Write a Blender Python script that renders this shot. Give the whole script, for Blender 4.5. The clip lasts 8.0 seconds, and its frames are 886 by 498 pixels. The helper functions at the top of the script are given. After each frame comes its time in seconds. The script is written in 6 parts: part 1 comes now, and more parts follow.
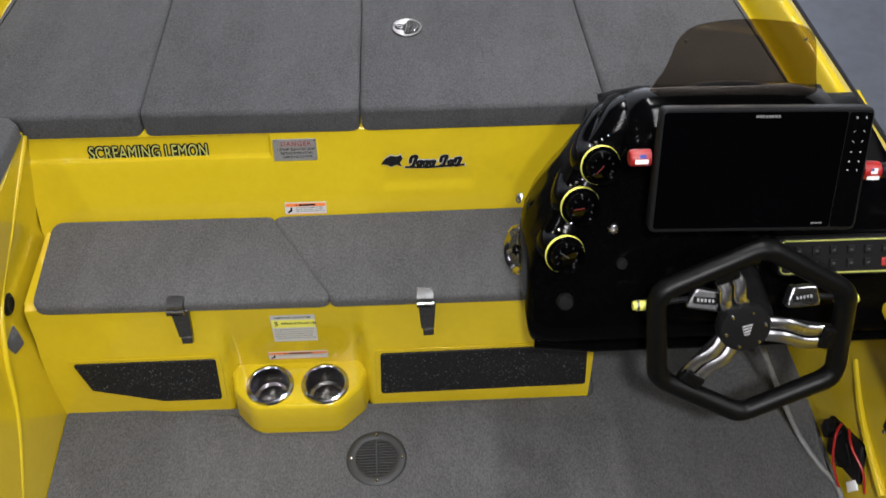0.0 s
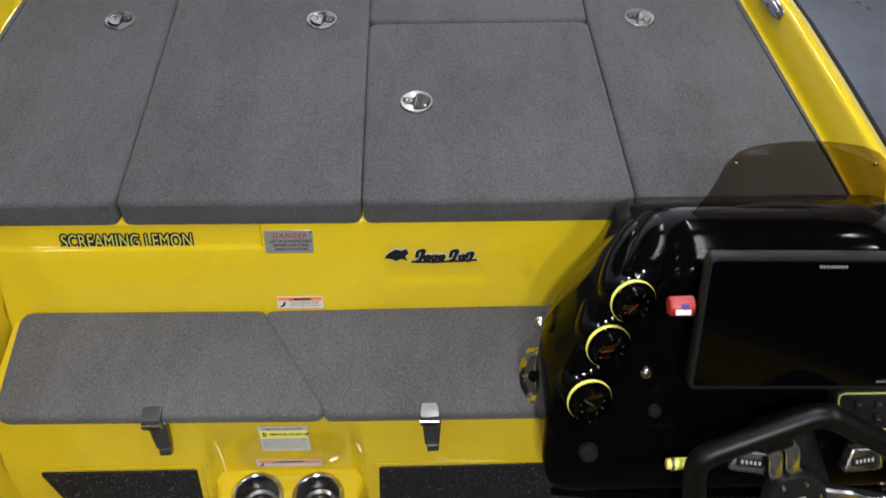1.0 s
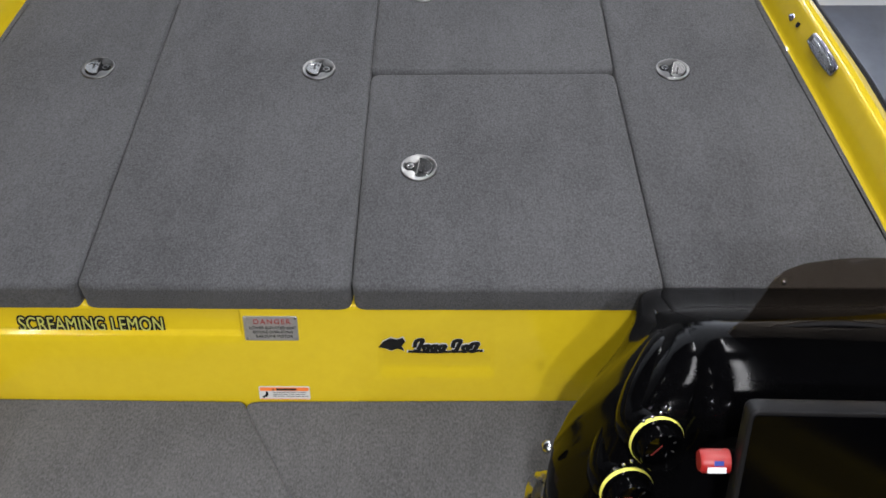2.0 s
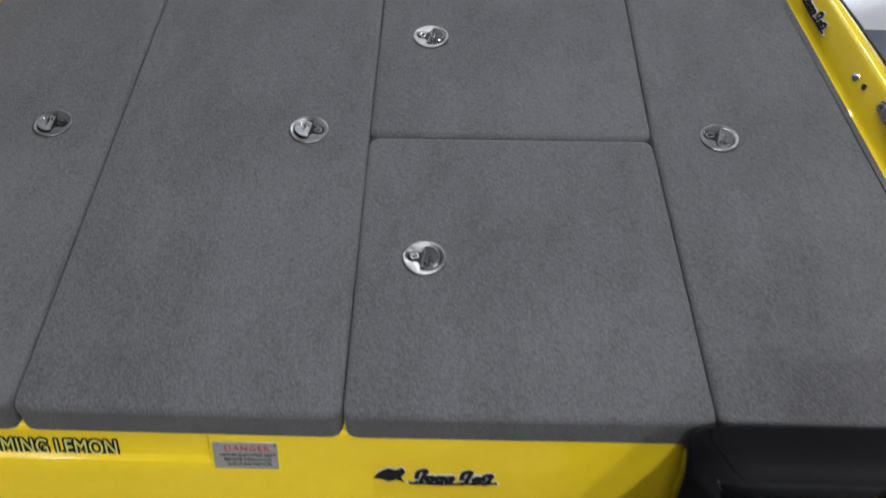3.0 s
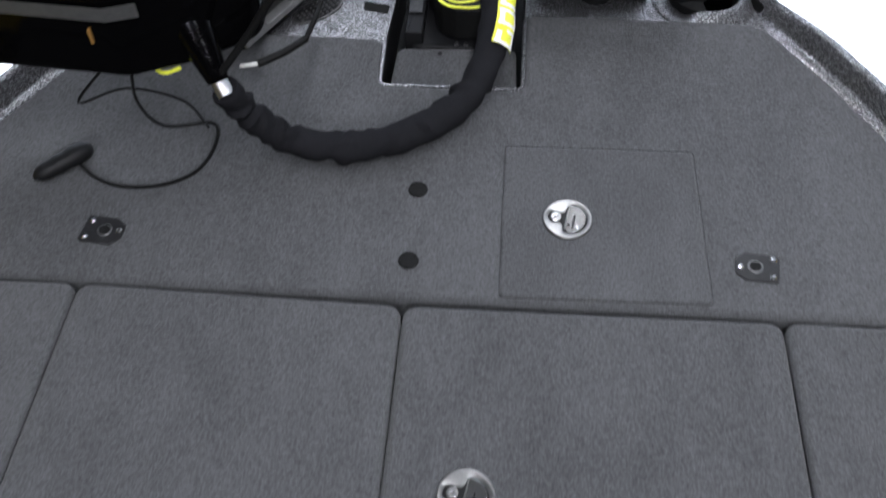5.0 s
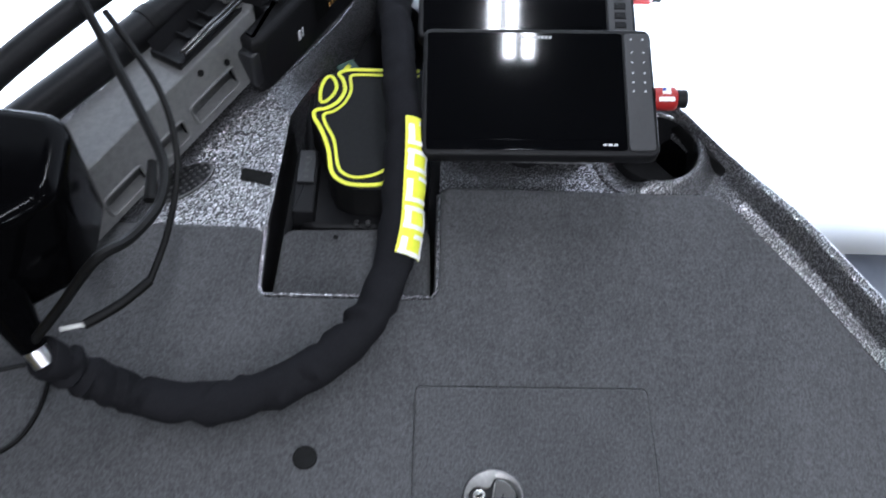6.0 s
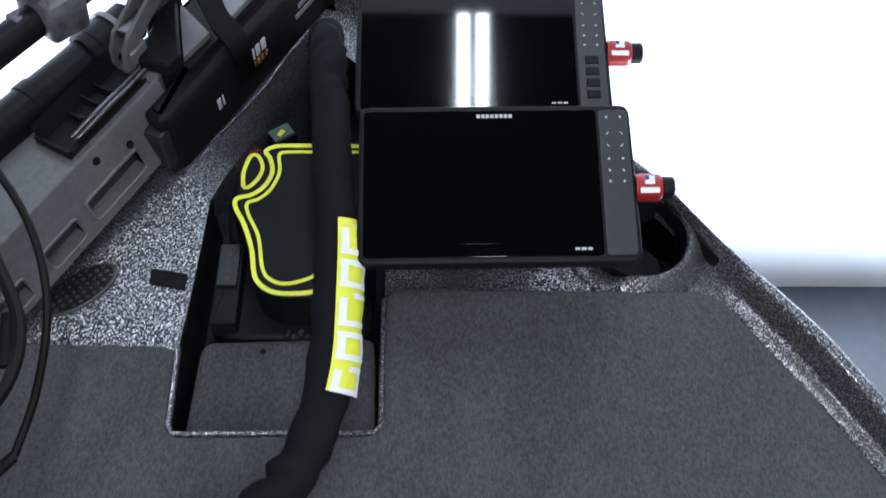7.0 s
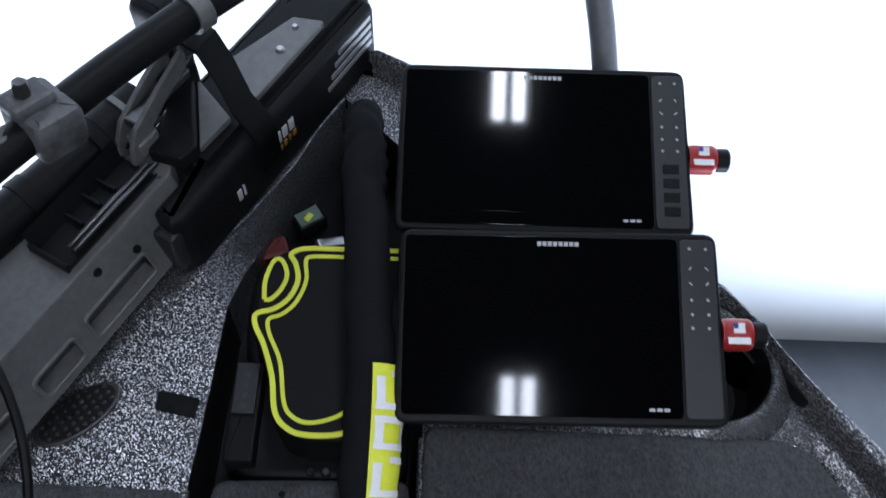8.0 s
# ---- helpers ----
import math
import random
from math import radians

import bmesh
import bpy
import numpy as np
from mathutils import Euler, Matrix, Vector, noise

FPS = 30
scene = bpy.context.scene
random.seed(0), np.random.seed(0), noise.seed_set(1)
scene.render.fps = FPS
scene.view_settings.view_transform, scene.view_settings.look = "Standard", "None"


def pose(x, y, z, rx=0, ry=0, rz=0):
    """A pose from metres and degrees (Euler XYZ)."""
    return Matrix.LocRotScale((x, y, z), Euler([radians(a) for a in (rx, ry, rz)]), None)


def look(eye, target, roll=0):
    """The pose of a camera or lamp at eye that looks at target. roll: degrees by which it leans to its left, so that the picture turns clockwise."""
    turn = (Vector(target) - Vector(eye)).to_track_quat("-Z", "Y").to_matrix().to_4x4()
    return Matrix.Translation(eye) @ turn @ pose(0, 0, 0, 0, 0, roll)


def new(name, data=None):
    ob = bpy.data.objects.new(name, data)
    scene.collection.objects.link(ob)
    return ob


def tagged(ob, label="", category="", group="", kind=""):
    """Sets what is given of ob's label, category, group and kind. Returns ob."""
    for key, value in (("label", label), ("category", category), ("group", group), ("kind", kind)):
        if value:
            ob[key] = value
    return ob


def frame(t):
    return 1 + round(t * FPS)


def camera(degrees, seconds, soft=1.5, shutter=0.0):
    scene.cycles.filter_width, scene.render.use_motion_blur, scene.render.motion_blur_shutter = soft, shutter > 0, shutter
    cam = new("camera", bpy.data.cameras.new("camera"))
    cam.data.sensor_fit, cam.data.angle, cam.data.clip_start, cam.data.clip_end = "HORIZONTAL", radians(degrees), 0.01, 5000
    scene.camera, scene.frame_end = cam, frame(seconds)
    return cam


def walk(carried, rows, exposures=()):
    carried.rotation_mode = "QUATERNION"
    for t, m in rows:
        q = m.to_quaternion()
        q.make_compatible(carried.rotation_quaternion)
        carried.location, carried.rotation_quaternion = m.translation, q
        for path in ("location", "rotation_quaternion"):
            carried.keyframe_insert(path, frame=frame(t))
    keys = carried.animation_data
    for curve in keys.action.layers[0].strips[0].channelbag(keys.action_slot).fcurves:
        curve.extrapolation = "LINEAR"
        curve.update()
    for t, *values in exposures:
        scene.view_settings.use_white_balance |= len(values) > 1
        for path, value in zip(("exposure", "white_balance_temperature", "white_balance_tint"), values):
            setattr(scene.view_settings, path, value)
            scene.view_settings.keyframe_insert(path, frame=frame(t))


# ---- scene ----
cam = camera(50.0, 8.0, soft=1.6, shutter=0.3)
PATH = [
    (0, (-0.07, -0.11, 2.08), (-0.002, 1.224, 0.592), 0.3),
    (0.5, (-0.048, 0.064, 2.084), (0.0, 1.383, 0.581), 0.3),
    (1, (-0.055, 0.247, 2.085), (-0.008, 1.557, 0.575), 0.9),
    (1.5, (-0.02, 0.405, 2.053), (-0.01, 1.713, 0.54), -0.1),
    (1.7, (0.01, 0.469, 2.045), (-0.009, 1.778, 0.533), -0.9),
    (2.8, (0.017, 0.788, 1.932), (0.0, 2.082, 0.407), 0.4),
    (3, (-0.018, 0.901, 1.929), (-0.03, 2.187, 0.397), 0.8),
    (3.5, (-0.096, 1.092, 1.894), (-0.098, 2.372, 0.357), 1.6),
    (4, (-0.084, 1.325, 1.85), (-0.136, 2.576, 0.291), 0.3),
    (4.5, (-0.051, 1.794, 1.814), (-0.168, 2.965, 0.196), -2.0),
    (5, (-0.042, 2.133, 1.798), (-0.157, 3.324, 0.196), -1.5),
    (5.2, (-0.054, 2.266, 1.796), (-0.16, 3.445, 0.185), -1.0),
    (6.3, (0.014, 2.757, 1.756), (0.05, 3.875, 0.098), 2.2),
    (6.5, (0.028, 2.805, 1.722), (0.067, 3.924, 0.065), 2.1),
    (7, (0.035, 2.938, 1.695), (0.082, 4.025, 0.016), 2.3),
    (7.5, (0.008, 3.068, 1.675), (0.061, 4.13, -0.018), 3.0),
    (8, (0.002, 3.187, 1.657), (0.006, 4.216, -0.058), 2.2),
]
EXPOSURES = [(0.0, 0.5, 6750, 10), (1.5, 0.5, 6700, 10), (3.0, 0.44, 6550, 10), (4.0, 0.58, 6450, 10), (4.5, 0.64, 6420, 10), (5.2, 0.56, 6300, 10), (6.3, 0.45, 6000, 9), (7.0, 0.1, 5900, 9), (8.0, -0.5, 5850, 9)]
walk(cam, [(t, look(eye, target, roll)) for t, eye, target, roll in PATH], EXPOSURES)

# ---- light ----
world = bpy.data.worlds.new("showroom_world")
scene.world = world
world.use_nodes = True
world.node_tree.nodes["Background"].inputs[0].default_value = (0.75, 0.85, 1.0, 1)
world.node_tree.nodes["Background"].inputs[1].default_value = 0.10


def tube_light(x, y, z, length, watts, rz=0.0, rx=0.0, colour=(0.93, 0.94, 1.0), width=0.05):
    lamp = bpy.data.lights.new("tube_lamp", "AREA")
    lamp.shape, lamp.size, lamp.size_y, lamp.energy, lamp.color = "RECTANGLE", width, length, watts, colour
    ob = new("tube_lamp", lamp)
    ob.matrix_world = pose(x, y, z, rx, 0, rz)
    return ob


CEIL = 3.57
GROUND = -0.58
ROWS_OF_TUBES = [(0.26, 1.89, 26), (0.26, 5.54, 34)]
for lx, ly, watts in ROWS_OF_TUBES:
    for dx in (-0.04, 0.04):
        tube_light(lx + dx, ly, CEIL - 0.12, 2.5, watts)
# round downlights over the rest of the showroom, two to a row
for lx, ly, watts in ((-0.15, -1.7, 80), (-2.3, -0.4, 11), (2.8, -0.4, 32), (-2.3, 2.6, 4), (2.8, 2.6, 15)):
    for dy in (-0.7, 0.7):
        spot = bpy.data.lights.new("downlight", "AREA")
        spot.shape, spot.size, spot.energy, spot.color = "DISK", 0.16, watts, (0.93, 0.94, 1.0)
        new("downlight", spot).matrix_world = pose(lx, ly + dy, CEIL - 0.12)
# two added, unseen fill lamps near the floor beside the bow brighten the white partition
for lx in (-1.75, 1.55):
    fill_lamp = bpy.data.lights.new("added_fill_lamp", "AREA")
    fill_lamp.shape, fill_lamp.size, fill_lamp.size_y, fill_lamp.energy, fill_lamp.color, fill_lamp.spread = "RECTANGLE", 1.3, 0.12, 50, (0.82, 0.89, 1.0), radians(96)
    new("added_fill_lamp", fill_lamp).matrix_world = look((lx, 3.15, GROUND + 0.06), (0.40 * lx, 4.29, 1.05))

# ---- materials ----
def mat_new(name, rough=0.5, metal=0.0, spec=0.5, coat=0.0):
    m = bpy.data.materials.new(name)
    m.use_nodes = True
    b = m.node_tree.nodes["Principled BSDF"]
    b.inputs["Roughness"].default_value = rough
    b.inputs["Metallic"].default_value = metal
    b.inputs["Specular IOR Level"].default_value = spec
    b.inputs["Coat Weight"].default_value = coat
    b.inputs["Coat Roughness"].default_value = 0.05
    return m, m.node_tree.nodes, m.node_tree.links, b


def node(nodes, kind, **values):
    n = nodes.new(kind)
    for key, value in values.items():
        n.inputs[key.replace("_", " ")].default_value = value
    return n


def speckled(name, low, high, scale, rough=0.5, metal=0.0, bump=0.2, bump_scale=None, depth=0.002, stain=0.25, stain_scale=3.0, coat=0.0, spec=0.5, rough_var=0.1):
    """Base colour between low and high by fine grain and broad stains, with relief and uneven gloss."""
    m, nodes, links, b = mat_new(name, rough, metal, spec, coat)
    co = nodes.new("ShaderNodeTexCoord")
    grain = node(nodes, "ShaderNodeTexNoise", Scale=scale, Detail=5.0, Roughness=0.65)
    broad = node(nodes, "ShaderNodeTexNoise", Scale=stain_scale, Detail=4.0, Roughness=0.6)
    links.new(co.outputs["Object"], grain.inputs["Vector"])
    links.new(co.outputs["Object"], broad.inputs["Vector"])
    mix = nodes.new("ShaderNodeMix")
    mix.data_type = "FLOAT"
    mix.inputs[0].default_value = stain
    links.new(grain.outputs["Fac"], mix.inputs[2])
    links.new(broad.outputs["Fac"], mix.inputs[3])
    ramp = nodes.new("ShaderNodeValToRGB")
    ramp.color_ramp.elements[0].position, ramp.color_ramp.elements[1].position = 0.3, 0.7
    ramp.color_ramp.elements[0].color, ramp.color_ramp.elements[1].color = (*low, 1), (*high, 1)
    links.new(mix.outputs[0], ramp.inputs["Fac"])
    links.new(ramp.outputs["Color"], b.inputs["Base Color"])
    rr = nodes.new("ShaderNodeMapRange")
    rr.inputs["To Min"].default_value, rr.inputs["To Max"].default_value = max(0.02, rough - rough_var), min(1, rough + rough_var)
    links.new(broad.outputs["Fac"], rr.inputs["Value"])
    links.new(rr.outputs["Result"], b.inputs["Roughness"])
    if bump:
        relief = node(nodes, "ShaderNodeTexNoise", Scale=bump_scale or scale, Detail=3.0, Roughness=0.6)
        links.new(co.outputs["Object"], relief.inputs["Vector"])
        bp = nodes.new("ShaderNodeBump")
        bp.inputs["Strength"].default_value, bp.inputs["Distance"].default_value = bump, depth
        links.new(relief.outputs["Fac"], bp.inputs["Height"])
        links.new(bp.outputs["Normal"], b.inputs["Normal"])
    return m


def carpet_material(name, low, high, coarse=1.0):
    """Cut-pile carpet: tufts of a few millimetres, brushed patches, a soft sheen."""
    m, nodes, links, b = mat_new(name, 0.95, 0.0, 0.15)
    b.inputs["Sheen Weight"].default_value = 0.08
    b.inputs["Sheen Roughness"].default_value = 0.6
    co = nodes.new("ShaderNodeTexCoord")
    tuft = node(nodes, "ShaderNodeTexVoronoi", Scale=330.0 / coarse)
    fibre = node(nodes, "ShaderNodeTexNoise", Scale=240.0 / coarse, Detail=5.0, Roughness=0.8)
    brush = node(nodes, "ShaderNodeTexNoise", Scale=9.0, Detail=5.0, Roughness=0.62, Distortion=0.6)
    wide = node(nodes, "ShaderNodeTexNoise", Scale=2.2, Detail=3.0)
    stretch = nodes.new("ShaderNodeMapping")
    stretch.inputs["Scale"].default_value = (1.25, 0.75, 1.0)
    links.new(co.outputs["Object"], stretch.inputs["Vector"])
    for n in (tuft, fibre):
        links.new(stretch.outputs["Vector"], n.inputs["Vector"])
    lay = nodes.new("ShaderNodeMapping")
    lay.inputs["Scale"].default_value = (1.5, 0.65, 1.0)
    links.new(co.outputs["Object"], lay.inputs["Vector"])
    links.new(lay.outputs["Vector"], brush.inputs["Vector"])
    links.new(co.outputs["Object"], wide.inputs["Vector"])
    a1 = nodes.new("ShaderNodeMath")
    a1.operation = "MULTIPLY_ADD"
    a1.inputs[1].default_value = 0.72
    links.new(fibre.outputs["Fac"], a1.inputs[0])
    a2 = nodes.new("ShaderNodeMath")
    a2.operation = "MULTIPLY_ADD"
    a2.inputs[1].default_value = 0.15
    links.new(brush.outputs["Fac"], a2.inputs[0])
    links.new(a2.outputs[0], a1.inputs[2])
    a3 = nodes.new("ShaderNodeMath")
    a3.operation = "MULTIPLY"
    a3.inputs[1].default_value = 0.13
    links.new(wide.outputs["Fac"], a3.inputs[0])
    links.new(a3.outputs[0], a2.inputs[2])
    ramp = nodes.new("ShaderNodeValToRGB")
    ramp.color_ramp.elements[0].position, ramp.color_ramp.elements[1].position = 0.385, 0.645
    ramp.color_ramp.elements[0].color, ramp.color_ramp.elements[1].color = (*low, 1), (*high, 1)
    links.new(a1.outputs[0], ramp.inputs["Fac"])
    links.new(ramp.outputs["Color"], b.inputs["Base Color"])
    h = nodes.new("ShaderNodeMath")
    h.operation = "ADD"
    links.new(fibre.outputs["Fac"], h.inputs[0])
    links.new(tuft.outputs["Distance"], h.inputs[1])
    bp = nodes.new("ShaderNodeBump")
    bp.inputs["Strength"].default_value, bp.inputs["Distance"].default_value = 0.42, 0.003
    links.new(h.outputs[0], bp.inputs["Height"])
    links.new(bp.outputs["Normal"], b.inputs["Normal"])
    return m


def glitter_material(name, base, flake, scale=900.0, share=0.3, rough=0.25, metal=1.0, tilt=0.9):
    """Dark gelcoat with metal flecks, each fleck lying at its own small angle so that it sparkles."""
    m, nodes, links, b = mat_new(name, rough, 0.0, 0.4)
    co = nodes.new("ShaderNodeTexCoord")
    cells = node(nodes, "ShaderNodeTexVoronoi", Scale=scale)
    links.new(co.outputs["Object"], cells.inputs["Vector"])
    sep = nodes.new("ShaderNodeSeparateColor")
    links.new(cells.outputs["Color"], sep.inputs["Color"])
    ramp = nodes.new("ShaderNodeValToRGB")
    ramp.color_ramp.elements[0].position, ramp.color_ramp.elements[1].position = 1 - share, min(0.999, 1 - share * 0.6)
    ramp.color_ramp.elements[0].color, ramp.color_ramp.elements[1].color = (*base, 1), (*flake, 1)
    links.new(sep.outputs["Red"], ramp.inputs["Fac"])
    links.new(ramp.outputs["Color"], b.inputs["Base Color"])
    shine = nodes.new("ShaderNodeMapRange")
    shine.inputs["From Min"].default_value, shine.inputs["From Max"].default_value = 1 - share, min(0.999, 1 - share * 0.6)
    shine.inputs["To Max"].default_value = metal
    links.new(sep.outputs["Red"], shine.inputs["Value"])
    links.new(shine.outputs["Result"], b.inputs["Metallic"])
    geo = nodes.new("ShaderNodeNewGeometry")
    off = nodes.new("ShaderNodeVectorMath")
    off.operation = "SUBTRACT"
    off.inputs[1].default_value = (0.5, 0.5, 0.5)
    links.new(cells.outputs["Color"], off.inputs[0])
    lean = nodes.new("ShaderNodeVectorMath")
    lean.operation = "MULTIPLY_ADD"
    lean.inputs[1].default_value = (tilt, tilt, tilt)
    links.new(off.outputs[0], lean.inputs[0])
    links.new(geo.outputs["Normal"], lean.inputs[2])
    unit = nodes.new("ShaderNodeVectorMath")
    unit.operation = "NORMALIZE"
    links.new(lean.outputs[0], unit.inputs[0])
    links.new(unit.outputs[0], b.inputs["Normal"])
    return m


CARPET = carpet_material("grey_carpet", (0.031, 0.0316, 0.0328), (0.096, 0.0978, 0.1018))
NUBBY_CARPET = carpet_material("nubby_grey_carpet", (0.044, 0.0442, 0.0448), (0.122, 0.1212, 0.1212), 1.25)
YELLOW = speckled("yellow_gelcoat", (0.525, 0.388, 0.012), (0.585, 0.434, 0.018), 40, rough=0.16, bump=0.03, bump_scale=14, stain=0.5, coat=0.5, rough_var=0.05)
BLACK_GLOSS = speckled("black_gelcoat", (0.0008, 0.0008, 0.0010), (0.0016, 0.0016, 0.0018), 60, rough=0.10, bump=0.03, bump_scale=12, rough_var=0.04, spec=0.05)
BLACK_PLASTIC = speckled("black_plastic", (0.0052, 0.0052, 0.0057), (0.010, 0.010, 0.0107), 240, rough=0.42, spec=0.13, bump=0.12, bump_scale=700, depth=0.0006)
BLACK_RUBBER = speckled("black_rubber", (0.003, 0.003, 0.003), (0.007, 0.007, 0.007), 150, rough=0.5, spec=0.14, bump=0.15, bump_scale=500, depth=0.0006)
VENT_GREY = speckled("charcoal_plastic", (0.016, 0.0165, 0.017), (0.024, 0.0245, 0.025), 240, rough=0.5, bump=0.1, bump_scale=700, depth=0.0005)
GREY_PLASTIC = speckled("grey_plastic", (0.010, 0.0105, 0.012), (0.017, 0.0175, 0.019), 240, rough=0.45, bump=0.1, bump_scale=700, depth=0.0005)
SCREEN_GLASS = speckled("screen_glass", (0.0006, 0.0006, 0.0008), (0.0008, 0.0008, 0.0011), 5, rough=0.05, bump=0, spec=0.3, rough_var=0.02)
HELM_GLASS = speckled("helm_screen_glass", (0.0006, 0.0006, 0.0008), (0.0008, 0.0008, 0.0011), 5, rough=0.10, bump=0, spec=0.07, rough_var=0.03)
CHROME = speckled("chrome", (0.42, 0.42, 0.43), (0.55, 0.55, 0.56), 60, rough=0.16, metal=1.0, bump=0.05, bump_scale=40, rough_var=0.06)
STEEL = speckled("brushed_steel", (0.42, 0.42, 0.43), (0.58, 0.58, 0.58), 120, rough=0.28, metal=1.0, bump=0.08, bump_scale=300, depth=0.0005)
DARK_STEEL = speckled("dark_steel", (0.10, 0.10, 0.10), (0.17, 0.17, 0.17), 120, rough=0.35, metal=0.9, bump=0.08, bump_scale=300, depth=0.0005)
ALUMINIUM = speckled("cast_aluminium", (0.115, 0.115, 0.113), (0.175, 0.175, 0.171), 90, rough=0.46, metal=0.35, bump=0.12, bump_scale=400, depth=0.0006)
SCUFFED = speckled("scuffed_grey_plastic", (0.016, 0.0165, 0.018), (0.16, 0.16, 0.165), 38, rough=0.5, bump=0.2, bump_scale=300, depth=0.0006)
GLITTER = glitter_material("spatter_gelcoat", (0.040, 0.040, 0.042), (0.56, 0.56, 0.58), scale=880, share=0.27, rough=0.29, metal=1.0, tilt=0.62)
GRIP_MAT = glitter_material("grit_mat", (0.006, 0.006, 0.007), (0.22, 0.22, 0.22), scale=520, share=0.022, rough=0.6, metal=0.2, tilt=0.8)
FABRIC = speckled("black_sleeve_fabric", (0.007, 0.007, 0.008), (0.014, 0.014, 0.016), 420, rough=0.85, bump=0.4, bump_scale=900, depth=0.0007, spec=0.05)
LIME = speckled("lime_yellow_plastic", (0.68, 0.72, 0.03), (0.78, 0.80, 0.06), 160, rough=0.45, bump=0.1, bump_scale=500, depth=0.0004)
NAME_FILL = speckled("dull_yellow_print", (0.36, 0.37, 0.07), (0.46, 0.46, 0.12), 60, rough=0.5, bump=0)
PALE_YELLOW = speckled("pale_yellow_ring", (0.72, 0.70, 0.10), (0.80, 0.77, 0.16), 120, rough=0.4, bump=0.05)
WHITE = speckled("white_print", (0.74, 0.74, 0.74), (0.82, 0.82, 0.82), 80, rough=0.5, bump=0)
SILVER_PLATE = speckled("silver_plaque", (0.36, 0.36, 0.36), (0.50, 0.50, 0.50), 160, rough=0.35, metal=0.7, bump=0.05)
RED = speckled("red_plastic", (0.27, 0.010, 0.009), (0.34, 0.014, 0.012), 100, rough=0.4, bump=0.05)
ORANGE = speckled("orange_print", (0.72, 0.16, 0.03), (0.80, 0.22, 0.04), 100, rough=0.5, bump=0)
BLUE = speckled("blue_print", (0.02, 0.04, 0.22), (0.03, 0.06, 0.30), 100, rough=0.5, bump=0)
AMBER = speckled("amber_lens", (0.55, 0.26, 0.01), (0.75, 0.38, 0.02), 60, rough=0.25, bump=0)
DIM_AMBER = speckled("dull_amber_print", (0.20, 0.10, 0.02), (0.28, 0.14, 0.03), 60, rough=0.6, bump=0)
PAPER = speckled("dulled_sticker_paper", (0.44, 0.44, 0.42), (0.54, 0.54, 0.52), 60, rough=0.55, bump=0.03)
BLACK_PRINT = speckled("black_print", (0.005, 0.005, 0.005), (0.010, 0.010, 0.010), 100, rough=0.85, bump=0, spec=0.15)
GREY_PRINT = speckled("grey_print", (0.36, 0.36, 0.37), (0.46, 0.46, 0.47), 100, rough=0.5, bump=0)
CABLE_GREY = speckled("grey_cable_jacket", (0.14, 0.14, 0.14), (0.21, 0.21, 0.21), 80, rough=0.5, bump=0.1)
GREEN_PCB = speckled("green_tag", (0.004, 0.035, 0.022), (0.008, 0.07, 0.04), 90, rough=0.35, bump=0.1)
FAR_WALL = speckled("far_wall_paint", (0.13, 0.135, 0.15), (0.17, 0.175, 0.19), 30, rough=0.7, bump=0.05, bump_scale=120, stain=0.6, stain_scale=1.2)
CUP_STEEL = speckled("cup_steel", (0.16, 0.155, 0.145), (0.26, 0.255, 0.24), 120, rough=0.24, metal=1.0, bump=0.06, bump_scale=200, depth=0.0005)
LATCH_METAL = speckled("worn_latch_chrome", (0.16, 0.16, 0.16), (0.26, 0.26, 0.255), 300, rough=0.26, metal=1.0, bump=0.10, bump_scale=90, rough_var=0.08)
LATCH_PLATE = speckled("satin_latch_plate", (0.15, 0.15, 0.147), (0.23, 0.23, 0.224), 220, rough=0.33, metal=0.95, bump=0.22, bump_scale=70, rough_var=0.10)
PLATE_METAL = speckled("dark_plate", (0.012, 0.012, 0.0125), (0.026, 0.026, 0.027), 160, rough=0.35, metal=0.4, bump=0.08, bump_scale=300, depth=0.0004)
POST_GREY = speckled("grey_powder_coat", (0.095, 0.098, 0.105), (0.13, 0.133, 0.14), 120, rough=0.45, bump=0.1, bump_scale=300, depth=0.0004)
WHEEL_LEATHER = speckled("black_wheel_wrap", (0.0016, 0.0016, 0.0016), (0.0036, 0.0036, 0.0036), 150, rough=0.36, bump=0.2, bump_scale=600, depth=0.0006, spec=0.15)
DIM_GREY = speckled("dim_grey_print", (0.13, 0.13, 0.13), (0.17, 0.17, 0.17), 100, rough=0.5, bump=0)
DIM_PRINT = speckled("dim_dial_print", (0.030, 0.030, 0.030), (0.050, 0.050, 0.050), 100, rough=0.6, bump=0)
DARK_RED = speckled("dark_red_needle", (0.10, 0.008, 0.006), (0.15, 0.012, 0.008), 100, rough=0.5, bump=0)
WALL_WHITE = speckled("white_wall_paint", (0.80, 0.82, 0.86), (0.86, 0.88, 0.91), 30, rough=0.6, bump=0.05, bump_scale=120, stain=0.6, stain_scale=1.2)
CONCRETE = speckled("sealed_concrete", (0.040, 0.046, 0.062), (0.075, 0.085, 0.110), 16, rough=0.30, bump=0.05, bump_scale=20, depth=0.003, stain=0.6, stain_scale=2.0, coat=0.8, rough_var=0.10, spec=0.5)
CEILING_MAT = speckled("ceiling_panels", (0.035, 0.036, 0.040), (0.055, 0.057, 0.062), 20, rough=0.8, bump=0.1)


